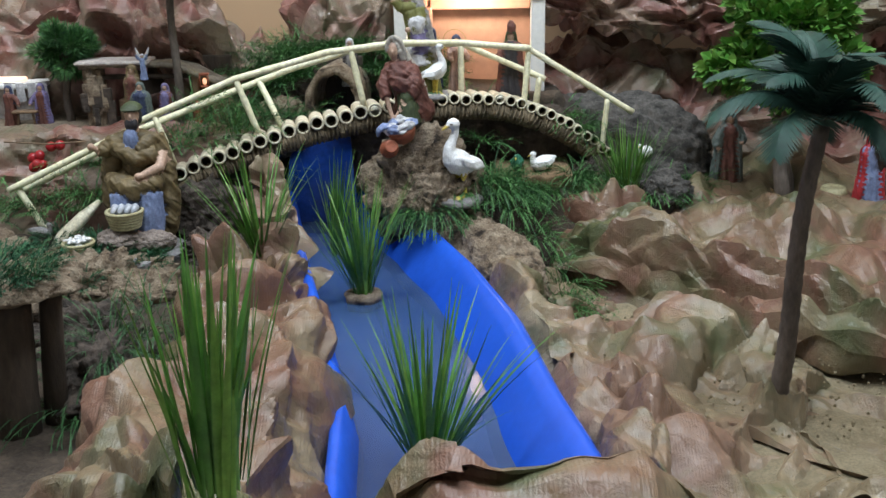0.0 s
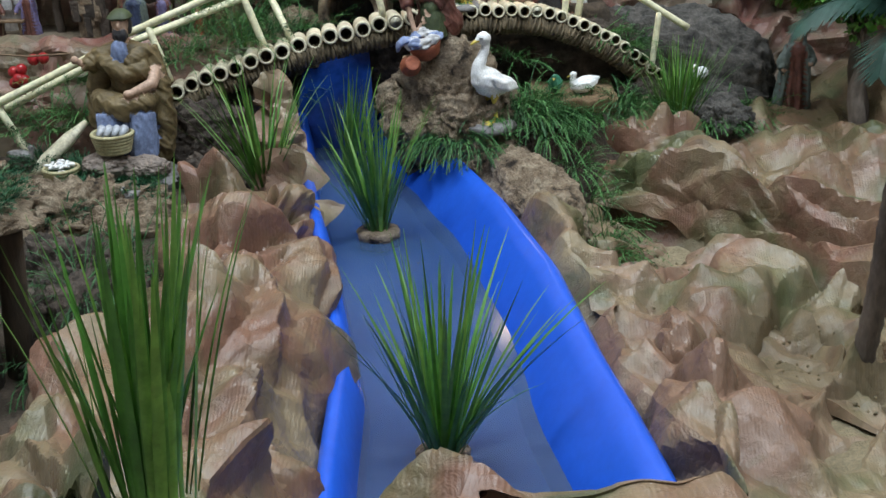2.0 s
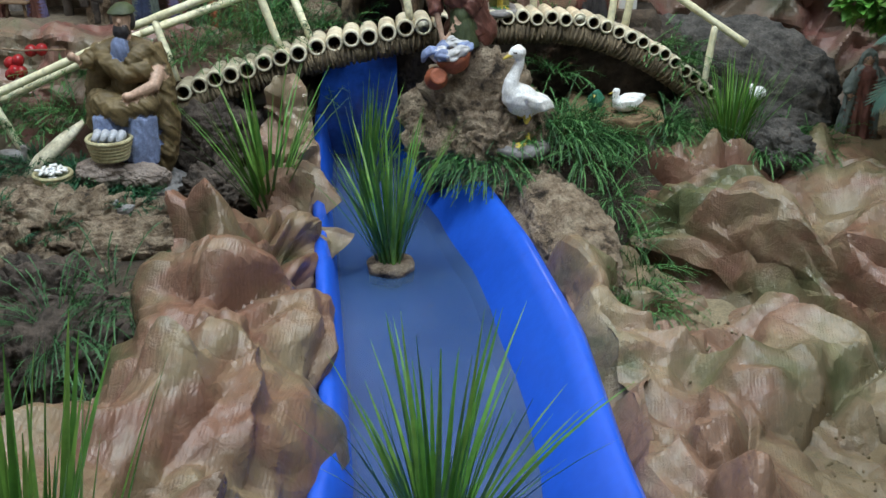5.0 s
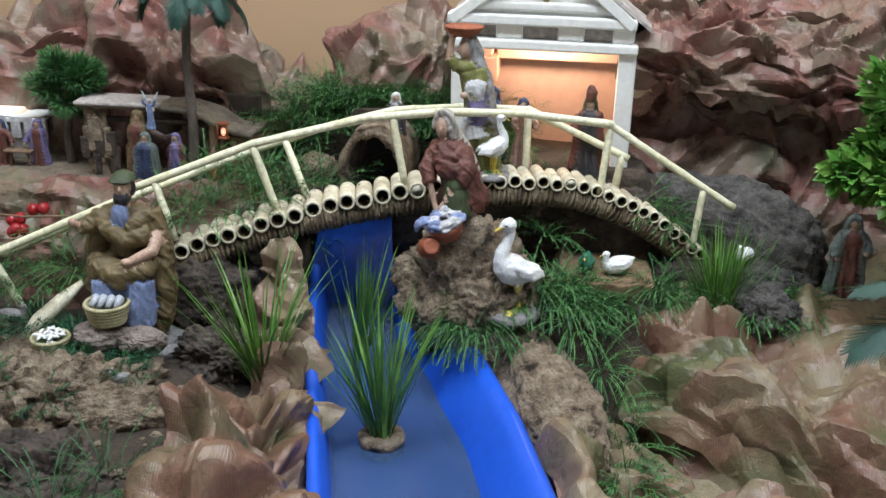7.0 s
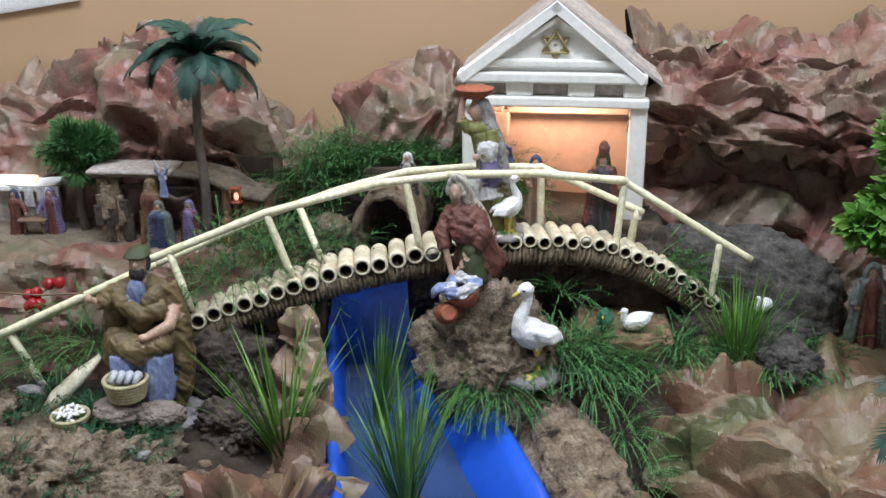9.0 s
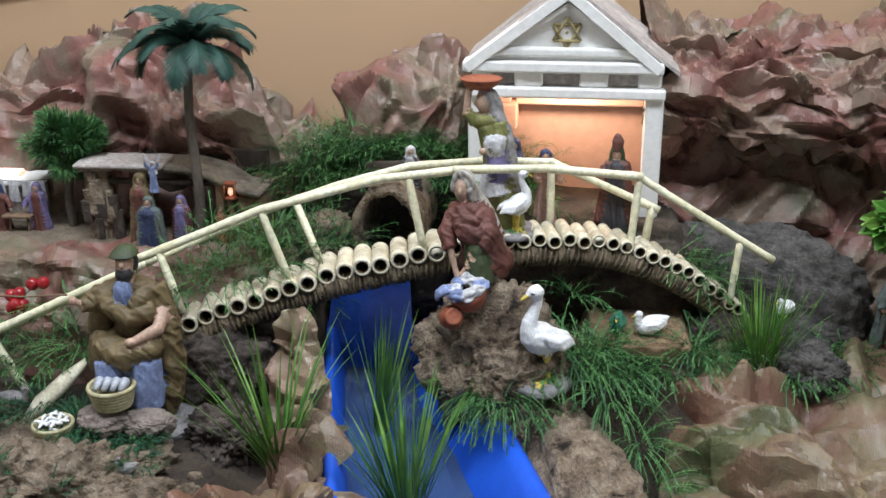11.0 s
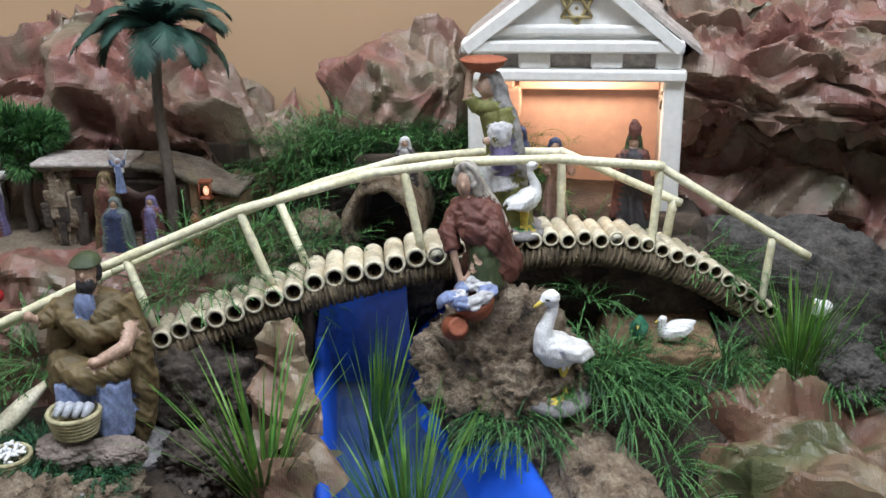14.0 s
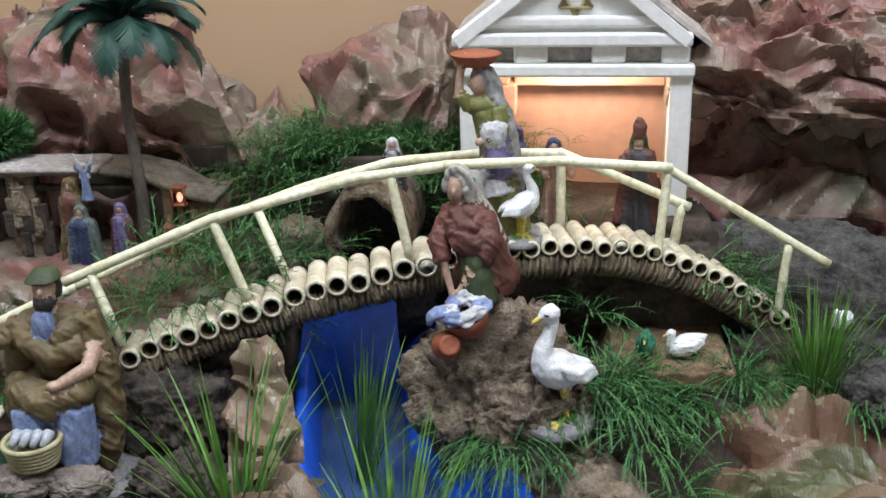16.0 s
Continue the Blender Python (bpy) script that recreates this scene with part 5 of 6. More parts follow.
statue("shepherd_figurine", (-0.178, 0.25, 0.125), 0.078, GREY_CLOTH, DARK_CLOTH, WHITE_CLOTH, SKIN, "small shepherd figurine with white headcloth on the hill", seed=5)
statue("man_figurine", (0.445, 0.17, -0.045), 0.128, BROWN, TEAL, TEAL, SKIN, "bearded man figurine in a grey-green cloak", seed=6, wide=1.05, hat="hair", arms=((-0.16, -0.1, 0.55), (0.14, -0.12, 0.62)), base=DARK_CLOTH)
statue("angel_figurine", (-0.513, 0.20, 0.150), 0.042, BLUE_CLOTH, None, WHITE_CLOTH, SKIN, "small blue angel figurine with white wings", seed=7, wide=0.8, wings=True, hat="hair", arms=((0.2, -0.1, 1.05), (-0.2, -0.1, 1.05)))
statue("man_figurine", (-0.518, 0.185, 0.060), 0.088, NAVY, TEAL, TEAL, SKIN, "hooded man figurine in a grey-green cloak by the stable", seed=8, wide=1.25)
statue("man_figurine", (-0.534, 0.205, 0.065), 0.108, BROWN, OLIVE, OLIVE, SKIN, "brown robed man figurine with a staff by the stable", seed=9, wide=0.9, hat="hair")
statue("woman_figurine", (-0.485, 0.215, 0.06), 0.08, VIOLET, BROWN, VIOLET, SKIN, "violet veiled woman figurine by the stable", seed=10, wide=1.0)
statue("woman_figurine", (-0.772, 0.28, 0.055), 0.075, BROWN, None, NAVY, SKIN, "woman figurine in brown doing laundry", seed=11, arms=((0.24, -0.1, 0.55),))
statue("woman_figurine", (-0.716, 0.28, 0.055), 0.078, BROWN, VIOLET, VIOLET, SKIN, "woman figurine in a violet veil doing laundry", seed=12, arms=((-0.24, -0.1, 0.55),))
statue("man_figurine", (0.625, 0.02, -0.04), 0.12, BLUE_CLOTH, RED_CLOTH, RED_CLOTH, SKIN, "man figurine in red and blue beside the tree", seed=13)
statue("man_figurine", (-0.44, 0.245, 0.055), 0.06, CLAY, BROWN, OLIVE, SKIN, "small clay-coloured figurine inside the stable", seed=14)


# the kneeling washerwoman
g = Geo()
g.ball((0.010, 0.004, 0.016), (0.041, 0.034, 0.024), 0, 12)
g.tube([(0.010, 0, 0.015), (0.004, -0.002, 0.045), (-0.008, -0.004, 0.066), (-0.016, -0.005, 0.082)], [0.035, 0.030, 0.026, 0.021], 18, 0)
g.ball((-0.016, -0.006, 0.080), (0.030, 0.021, 0.013), 0, 10)
g.tube([(0.008, -0.010, 0.078), (0.016, -0.025, 0.058), (0.006, -0.034, 0.044)], [0.013, 0.015, 0.012], 12, 0)
g.tube([(0.006, -0.033, 0.045), (-0.004, -0.037, 0.036)], [0.009, 0.0075], 10, 3)
g.tube([(-0.003, -0.037, 0.037), (-0.022, -0.041, 0.014)], [0.0058, 0.0042], 8, 2)
g.ball((-0.024, -0.042, 0.012), 0.005, 2, 6)
g.tube([(-0.036, -0.008, 0.076), (-0.047, -0.020, 0.056), (-0.041, -0.031, 0.041)], [0.012, 0.013, 0.010], 12, 0)
g.tube([(-0.041, -0.031, 0.041), (-0.031, -0.040, 0.014)], [0.0055, 0.0042], 8, 2)
g.ball((-0.030, -0.041, 0.012), 0.0048, 2, 6)
g.tube([(-0.004, -0.022, 0.045), (0.0, -0.030, 0.022), (0.004, -0.032, 0.0)], [0.016, 0.019, 0.022], 12, 3)
g.tube([(-0.034, -0.020, 0.078), (-0.022, -0.030, 0.062), (0.0, -0.032, 0.058), (0.018, -0.022, 0.068)], [0.008, 0.011, 0.011, 0.009], 12, 0)
g.tube([(-0.030, -0.018, 0.086), (-0.020, -0.026, 0.073), (-0.004, -0.026, 0.071), (0.010, -0.016, 0.082)], [0.006, 0.009, 0.009, 0.006], 12, 0)
head = Vector((-0.026, -0.013, 0.107))
g.tube([(-0.019, -0.008, 0.084), (-0.024, -0.011, 0.102)], 0.0065, 8, 2)
g.ball(head, (0.0100, 0.0115, 0.0140), 2, 10)
g.ball(head + Vector((-0.001, -0.0115, -0.001)), (0.0022, 0.003, 0.004), 2, 6)
g.ball(head + Vector((0.001, 0.003, 0.002)), (0.0122, 0.0105, 0.0145), 4, 9)
g.ball(head + Vector((0.004, 0.006, 0.005)), (0.0155, 0.0125, 0.0165), 1, 10)
rim = [head + Vector((0.003 + 0.0150 * math.sin(b), -0.001 - 0.002 * math.cos(b), 0.0185 * math.cos(b) + 0.001)) for b in np.linspace(-1.7, 2.3, 17)]
g.tube(rim, 0.0036, 7, 1)
g.tube([head + Vector((0.010, 0.002, 0.004)), (-0.008, 0.0, 0.094), (0.010, 0.002, 0.072), (0.026, 0.004, 0.046), (0.034, 0.004, 0.022)], [0.010, 0.0125, 0.013, 0.011, 0.006], 12, 1)
g = sculpt(g, 0.0014, {0: (0.0019, 125, (0.8, 0.2, -0.6)), 1: (0.0014, 150, (0.55, 0, -0.85)), 3: (0.0012, 120, (0, 0, 1))}, 21)
thing("washerwoman_figurine", g, [BROWN, CREAM_VEIL, SKIN, GREEN_CLOTH, DARK_CLOTH], "kneeling woman figurine in brown mantle and grey veil washing clothes", "figurine", at=pose(-0.076, 0.062, 0.102) @ Matrix.Diagonal((0.78, 0.85, 1.02, 1)))

g = Geo()
g.lathe([(0.0, 0.012, 0.012, 0, 0), (0.004, 0.017, 0.017, 0, 0), (0.018, 0.022, 0.022, 0, 0), (0.026, 0.023, 0.023, 0, 0), (0.024, 0.019, 0.019, 0, 0), (0.012, 0.016, 0.016, 0, 0)], 0, 24)
basin = thing("clay_basin", None, None, "tilted terracotta basin filled with washing", "basin", at=pose(-0.082, 0.018, 0.083, 22, -14, 0))
part("bowl", g, CLAY, basin)
g = Geo()
rr = random.Random(4)
for i in range(9):
    a = i * 0.7
    g.ball((0.016 * math.cos(a), 0.016 * math.sin(a), 0.026 + rr.uniform(-0.003, 0.006)), (0.010, 0.008, 0.006), 0 if i % 3 else 1, 7, 0.5, i)
g.tube([(-0.012, 0, 0.028), (-0.022, -0.005, 0.036), (-0.032, -0.004, 0.030), (-0.036, 0.0, 0.02)], [0.006, 0.007, 0.006, 0.003], 8, 1, squash=0.5)
g = sculpt(g, 0.0011, {0: (0.0012, 160, (1, 0, 0)), 1: (0.0012, 160, (1, 0, 0))}, 5)
part("washing", g, [WHITE_CLOTH, BLUE_CLOTH], basin, "white and blue wet cloths")
jug = thing("clay_jug", Geo().lathe([(0, 0.007, 0.007, 0, 0), (0.006, 0.013, 0.013, 0, 0), (0.016, 0.014, 0.014, 0, 0), (0.024, 0.008, 0.008, 0, 0), (0.03, 0.010, 0.010, 0, 0), (0.029, 0.007, 0.007, 0, 0)], 0, 20), [CLAY], "small brown clay jug lying on the bark", "jug", at=pose(-0.108, 0.012, 0.068, 60, 30, 0))

# the seated fisherman
g = Geo()
g.ball((0.0, 0.012, 0.070), (0.046, 0.036, 0.048), 1, 12)
g.tube([(0, 0.012, 0.085), (0, 0.010, 0.125), (0, 0.006, 0.160)], [0.034, 0.031, 0.026], 18, 1, squash=0.85)
g.ball((0.0, 0.006, 0.158), (0.042, 0.023, 0.017), 1, 10)
for s_ in (-1, 1):
    g.tube([(s_ * 0.018, 0.0, 0.088), (s_ * 0.025, -0.040, 0.084)], [0.024, 0.020], 12, 1)
    g.tube([(s_ * 0.025, -0.040, 0.080), (s_ * 0.024, -0.043, 0.05), (s_ * 0.022, -0.044, 0.018)], [0.019, 0.021, 0.022], 14, 0)
    g.tube([(s_ * 0.022, -0.046, 0.03), (s_ * 0.022, -0.050, 0.006)], [0.008, 0.007], 8, 2)
    g.ball((s_ * 0.022, -0.058, 0.004), (0.007, 0.013, 0.006), 2, 6)
g.ball((0, -0.034, 0.048), (0.026, 0.016, 0.034), 0, 9)
g.tube([(-0.046, -0.010, 0.096), (-0.030, -0.038, 0.094), (0.0, -0.046, 0.088), (0.030, -0.038, 0.094), (0.046, -0.008, 0.102)], [0.012, 0.017, 0.019, 0.017, 0.013], 14, 1)
g.tube([(-0.036, -0.004, 0.160), (-0.022, -0.022, 0.148), (0.004, -0.030, 0.134), (0.036, -0.016, 0.140)], [0.012, 0.012, 0.013, 0.014], 12, 1)
g.tube([(0.036, -0.004, 0.162), (0.022, -0.018, 0.158), (0.010, -0.024, 0.146)], [0.012, 0.010, 0.008], 10, 1)
g.ball((-0.003, -0.018, 0.164), (0.012, 0.010, 0.018), 0, 9)
g.tube([(0.034, 0.004, 0.164), (0.048, -0.002, 0.125), (0.053, -0.010, 0.070), (0.050, -0.018, 0.020), (0.044, -0.022, -0.006)], [0.017, 0.019, 0.020, 0.018, 0.009], 14, 1, squash=0.8)
g.tube([(-0.034, 0.004, 0.160), (-0.046, 0.004, 0.11), (-0.050, -0.006, 0.06), (-0.048, -0.012, 0.026)], [0.015, 0.017, 0.015, 0.007], 12, 1)
g.tube([(0.046, -0.012, 0.136), (0.044, -0.034, 0.120), (0.018, -0.052, 0.112)], [0.011, 0.0095, 0.0065], 10, 2)
g.ball((0.012, -0.054, 0.111), (0.009, 0.007, 0.006), 2, 6)
g.tube([(-0.034, -0.002, 0.158), (-0.052, -0.012, 0.146), (-0.060, -0.020, 0.148)], [0.013, 0.012, 0.008], 10, 1)
g.tube([(-0.058, -0.018, 0.147), (-0.068, -0.024, 0.155)], [0.006, 0.0045], 8, 2)
g.ball((-0.070, -0.025, 0.156), 0.0064, 2, 6)
g.tube([(0, -0.002, 0.165), (0, -0.005, 0.195)], 0.010, 10, 2)
g.ball((0, -0.007, 0.203), (0.0120, 0.0135, 0.0165), 2, 10)
g.ball((0, -0.0205, 0.202), (0.0026, 0.004, 0.0045), 2, 6)
g.ball((0, -0.014, 0.190), (0.0110, 0.0090, 0.0115), 4, 8, 0.3, 2)
g.ball((0, 0.004, 0.202), (0.0150, 0.0125, 0.019), 4, 8, 0.2, 3)
g.lathe([(0.210, 0.014, 0.015, 0, -0.004), (0.2125, 0.020, 0.020, 0, -0.005), (0.2155, 0.018, 0.018, 0, -0.003), (0.220, 0.014, 0.014, 0.001, -0.001), (0.224, 0.007, 0.007, 0.001, 0)], 3, 22, 0.10, 4, 2)
g = sculpt(g, 0.0016, {1: (0.0028, 88, (0.72, 0.15, -0.66)), 0: (0.0018, 115, (0.15, 0, -1)), 4: (0.0010, 220, (0, 0, 1))}, 31)
thing("fisherman_figurine", g, [BLUE_CLOTH, OLIVE, SKIN, GREEN_CLOTH, DARK_CLOTH], "seated fisherman figurine in olive cloak and pale blue robe", "figurine", at=pose(-0.483, 0.005, -0.050, 0, 0, 4) @ Matrix.Diagonal((0.86, 0.88, 0.90, 1)))
thing("fishing_rod", Geo().tube([(-0.545, -0.025, 0.10), (-0.60, -0.03, 0.098), (-0.66, -0.04, 0.105)], 0.0012, 6), [WOOD], "thin wooden fishing rod in the fisherman's grip", "fishing rod")


def wicker(at, r, h, label, fill, fillname, filllabel, turn=0):
    b = thing("basket", None, None, label, "basket", group="small baskets", at=pose(*at, 0, 0, turn))
    g = Geo()
    for i in range(6):
        z = h * i / 5
        rad = r * (0.78 + 0.22 * i / 5)
        ring = [(rad * math.cos(a), rad * math.sin(a), z) for a in np.linspace(0, 2 * math.pi, 25)]
        g.tube(ring, h * 0.125, 6, caps=False)
    g.lathe([(0, r * 0.76, r * 0.76, 0, 0), (h, r * 0.98, r * 0.98, 0, 0), (h * 0.96, r * 0.9, r * 0.9, 0, 0), (h * 0.5, r * 0.8, r * 0.8, 0, 0)], 0, 20)
    part("weave", g, BASKET, b)
    part(fillname, fill, [SILVER, WHITE, YELLOW], b, filllabel)
    return b


g = Geo()
for i in range(4):
    xx = -0.015 + 0.010 * i
    g.tube([(xx, 0.014, 0.021), (xx + 0.002, 0.0, 0.028), (xx, -0.012, 0.022)], [0.002, 0.006, 0.003], 8, 0)
wicker((-0.492, -0.058, -0.020), 0.026, 0.022, "woven basket full of silver fish", g, "fish", "small silver fish")
g = Geo()
for i in range(14):
    a = i * 2.4
    q = 0.0045 * math.sqrt(i)
    g.ball((q * math.cos(a), q * math.sin(a), 0.023 + 0.004 * math.cos(i)), (0.006, 0.0022, 0.002), 1, 5)
    g.ball((q * math.sin(a), q * math.cos(a), 0.025), (0.0022, 0.006, 0.002), 1, 5)
g.ball((0, 0, 0.025), 0.004, 0, 6)
wicker((-0.558, -0.08, -0.058), 0.022, 0.02, "pale woven basket heaped with white blossoms", g, "blossoms", "white star blossoms")


# ---- birds ----
def bird(name, at, s, body, beak, label, turn=0, stand=False, head=None, group="model birds"):
    g = Geo()
    z0 = 0.0 if stand else 0.17 * s
    if stand:
        spine = [(0.27, 0.45, 0.008), (0.22, 0.45, 0.045), (0.13, 0.425, 0.10), (0.03, 0.43, 0.145), (-0.06, 0.475, 0.15), (-0.13, 0.54, 0.125), (-0.16, 0.60, 0.085)]
        neck = [(-0.15, 0.57), (-0.155, 0.66), (-0.115, 0.75), (-0.08, 0.82), (-0.075, 0.89), (-0.10, 0.935)]
        rad = [0.095, 0.07, 0.052, 0.046, 0.046, 0.05]
        wings_ = [(-0.07, 0.54), (0.06, 0.49), (0.26, 0.46)]
    else:
        spine = [(-0.30, 0.02, 0.015), (-0.26, 0.0, 0.09), (-0.16, -0.02, 0.155), (0.0, 0.0, 0.185), (0.12, 0.05, 0.165), (0.24, 0.10, 0.11), (0.33, 0.135, 0.055), (0.39, 0.16, 0.012)]
        neck = [(-0.22, 0.05), (-0.25, 0.16), (-0.24, 0.24)]
        rad = [0.10, 0.07, 0.065]
        wings_ = [(-0.10, 0.06), (0.08, 0.07), (0.30, 0.14)]
    g.tube([(x * s, 0, z0 + z * s) for x, z, r in spine], [r * s for x, z, r in spine], 16, 0, squash=1.05)
    for sd in (-1, 1):
        for i in range(4):
            pts_ = [((x + 0.015 * i) * s, sd * q * s, z0 + (z - 0.03 * i) * s) for (x, z), q in zip(wings_, (0.13, 0.15, 0.07))]
            g.tube(pts_, [0.05 * s, 0.052 * s, 0.008 * s], 8, 0, squash=0.5)
    g.tube([(x * s, 0, z0 + z * s) for x, z in neck], [r * s for r in rad], 12, 1 if head else 0)
    hx, hz = neck[-1]
    hc = Vector((hx * s, 0, z0 + (hz + 0.01) * s))
    g.ball(hc, (0.082 * s, 0.068 * s, 0.07 * s), 1 if head else 0, 8)
    g.tube([hc + Vector((-0.06 * s, 0, -0.01 * s)), hc + Vector((-0.13 * s, 0, -0.045 * s)), hc + Vector((-0.165 * s, 0, -0.065 * s))], [0.036 * s, 0.026 * s, 0.01 * s], 8, 2, squash=0.6)
    for sd in (-1, 1):
        g.ball(hc + Vector((-0.045 * s, sd * 0.055 * s, 0.015 * s)), 0.011 * s, 4, 5)
    if stand:
        for sd in (-1, 1):
            g.tube([(0.0, sd * 0.07 * s, 0.34 * s), (0.01 * s, sd * 0.07 * s, 0.05 * s)], [0.05 * s, 0.022 * s], 8, 2)
            for k in (-1, 0, 1):
                g.tube([(0.01 * s, sd * 0.07 * s, 0.05 * s), (-0.10 * s, sd * 0.07 * s + k * 0.04 * s, 0.03 * s)], [0.022 * s, 0.016 * s], 6, 2)
        g.lathe([(-0.09 * s, 0.24 * s, 0.2 * s, 0, 0), (-0.05 * s, 0.29 * s, 0.24 * s, 0, 0), (0.0, 0.28 * s, 0.23 * s, 0, 0), (0.03 * s, 0.22 * s, 0.18 * s, 0, 0)], 3, 22, 0.06, 4, 1)
        for i in range(14):
            a = i * 2.4
            g.tube([(0.12 * s * math.cos(a), 0.1 * s * math.sin(a), 0.02 * s), (0.15 * s * math.cos(a), 0.12 * s * math.sin(a), 0.10 * s)], [0.02 * s, 0.004 * s], 4, 5)
    g = sculpt(g, s / 62, {0: (0.006 * s, 22 / s, (1, 0, -0.2))}, 3)
    return thing(name, g, [body, head or body, beak, STONE_GREY, WOOD_DARK, FERN], label, "bird", group=group, at=pose(*at, 0, 0, turn))


bird("goose", (0.002, -0.002, -0.004), 0.122, WHITE, YELLOW, "white glazed goose figurine on a grey pebble base", turn=28, stand=True)
bird("goose", (-0.035, 0.135, 0.128), 0.080, WHITE, YELLOW, "white goose figurine beside the woman on the bridge", turn=200, stand=True)
bird("duck", (0.093, 0.112, 0.010), 0.055, DUCK_GREEN, YELLOW, "green glazed duck figurine on the burlap ledge", turn=80)
bird("duck", (0.133, 0.112, 0.008), 0.062, WHITE, YELLOW, "white duck figurine on the burlap ledge", turn=12)
bird("dove", (-0.632, -0.02, -0.05), 0.05, STONE_GREY, STONE_GREY, "small grey dove figurine on the bark", turn=190)
bird("dove", (-0.452, -0.14, -0.062), 0.036, STONE_GREY, YELLOW, "small grey pigeon figurine on the bark ledge", turn=20)
bird("dove", (-0.468, -0.13, -0.062), 0.036, STONE_GREY, YELLOW, "small grey pigeon figurine beside its twin", turn=150)
bird("swan", (0.310, 0.18, 0.008), 0.05, WHITE, YELLOW, "small white swan figurine behind the reeds", turn=40)
bird("swan", (0.372, 0.19, 0.006), 0.045, WHITE, YELLOW, "small white swan figurine by the pond", turn=160)

# burlap ledge
n = 40
bu, bv = np.meshgrid(np.linspace(0, 1, 2 * n), np.linspace(0, 1, n))
bu, bv = bu.ravel(), bv.ravel()
bx = 0.045 + 0.15 * bu
by = 0.20 - 0.125 * np.clip(bv * 1.35, 0, 1)
bz = 0.007 - 0.03 * smooth01(0.12, 0.0, bu) - 0.03 * smooth01(0.88, 1.0, bu) - 0.035 * np.clip((bv - 0.74) / 0.26, 0, 1) + 0.003 * vnoise(np.stack([bu * 8, bv * 5, bu * 0], 1), 4)
bi = np.arange(2 * n * n).reshape(n, 2 * n)
bf = np.stack([bi[:-1, :-1], bi[:-1, 1:], bi[1:, 1:], bi[1:, :-1]], -1).reshape(-1, 4)
thing("burlap_cloth", Geo().add(np.stack([bx, by, bz], 1), bf), [BURLAP], "coarse brown burlap draped over the ledge", "cloth")


# ---- the temple ----
temple = thing("temple", None, None, "small white plaster temple with a pediment and salmon interior", "temple", at=pose(0.027, 0.268, 0.0, 0, 0, -3))
W = 0.136  # half width at the eaves


def tpart(name, lo, hi, mat=PLASTER, label="", bevel=0.003, wob=0.0015, seed=0):
    return part(name, Geo().box(lo, hi, 0, bevel, wob, seed), mat, temple, label, smooth=False)


tpart("pillar", (-0.131, 0.0, 0.10), (-0.109, 0.022, 0.268), seed=1)
tpart("pillar", (0.098, 0.0, 0.10), (0.122, 0.022, 0.268), seed=2)
tpart("lower_beam", (-0.131, -0.006, 0.266), (0.124, 0.024, 0.280), seed=3)
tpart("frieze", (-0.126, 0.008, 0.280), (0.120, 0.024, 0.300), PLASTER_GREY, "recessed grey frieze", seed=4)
for i, fx in enumerate((-0.118, -0.052, 0.032, 0.106)):
    tpart("frieze_block", (fx - 0.018 if i else fx - 0.008, -0.002, 0.280), (fx + 0.018 if i < 3 else fx + 0.012, 0.012, 0.299), seed=5 + i)
tpart("cornice", (-W, -0.010, 0.299), (W - 0.016, 0.024, 0.314), seed=9)
tpart("sill_beam", (-0.105, -0.006, 0.319), (0.096, 0.010, 0.331), seed=10)
g = Geo()
g.add([(-0.122, 0.004, 0.314), (0.112, 0.004, 0.314), (-0.003, 0.004, 0.396), (-0.122, 0.02, 0.314), (0.112, 0.02, 0.314), (-0.003, 0.02, 0.396)], [(0, 1, 2), (5, 4, 3), (0, 3, 4, 1), (1, 4, 5, 2), (2, 5, 3, 0)])
part("tympanum", g, PLASTER, temple, smooth=False)
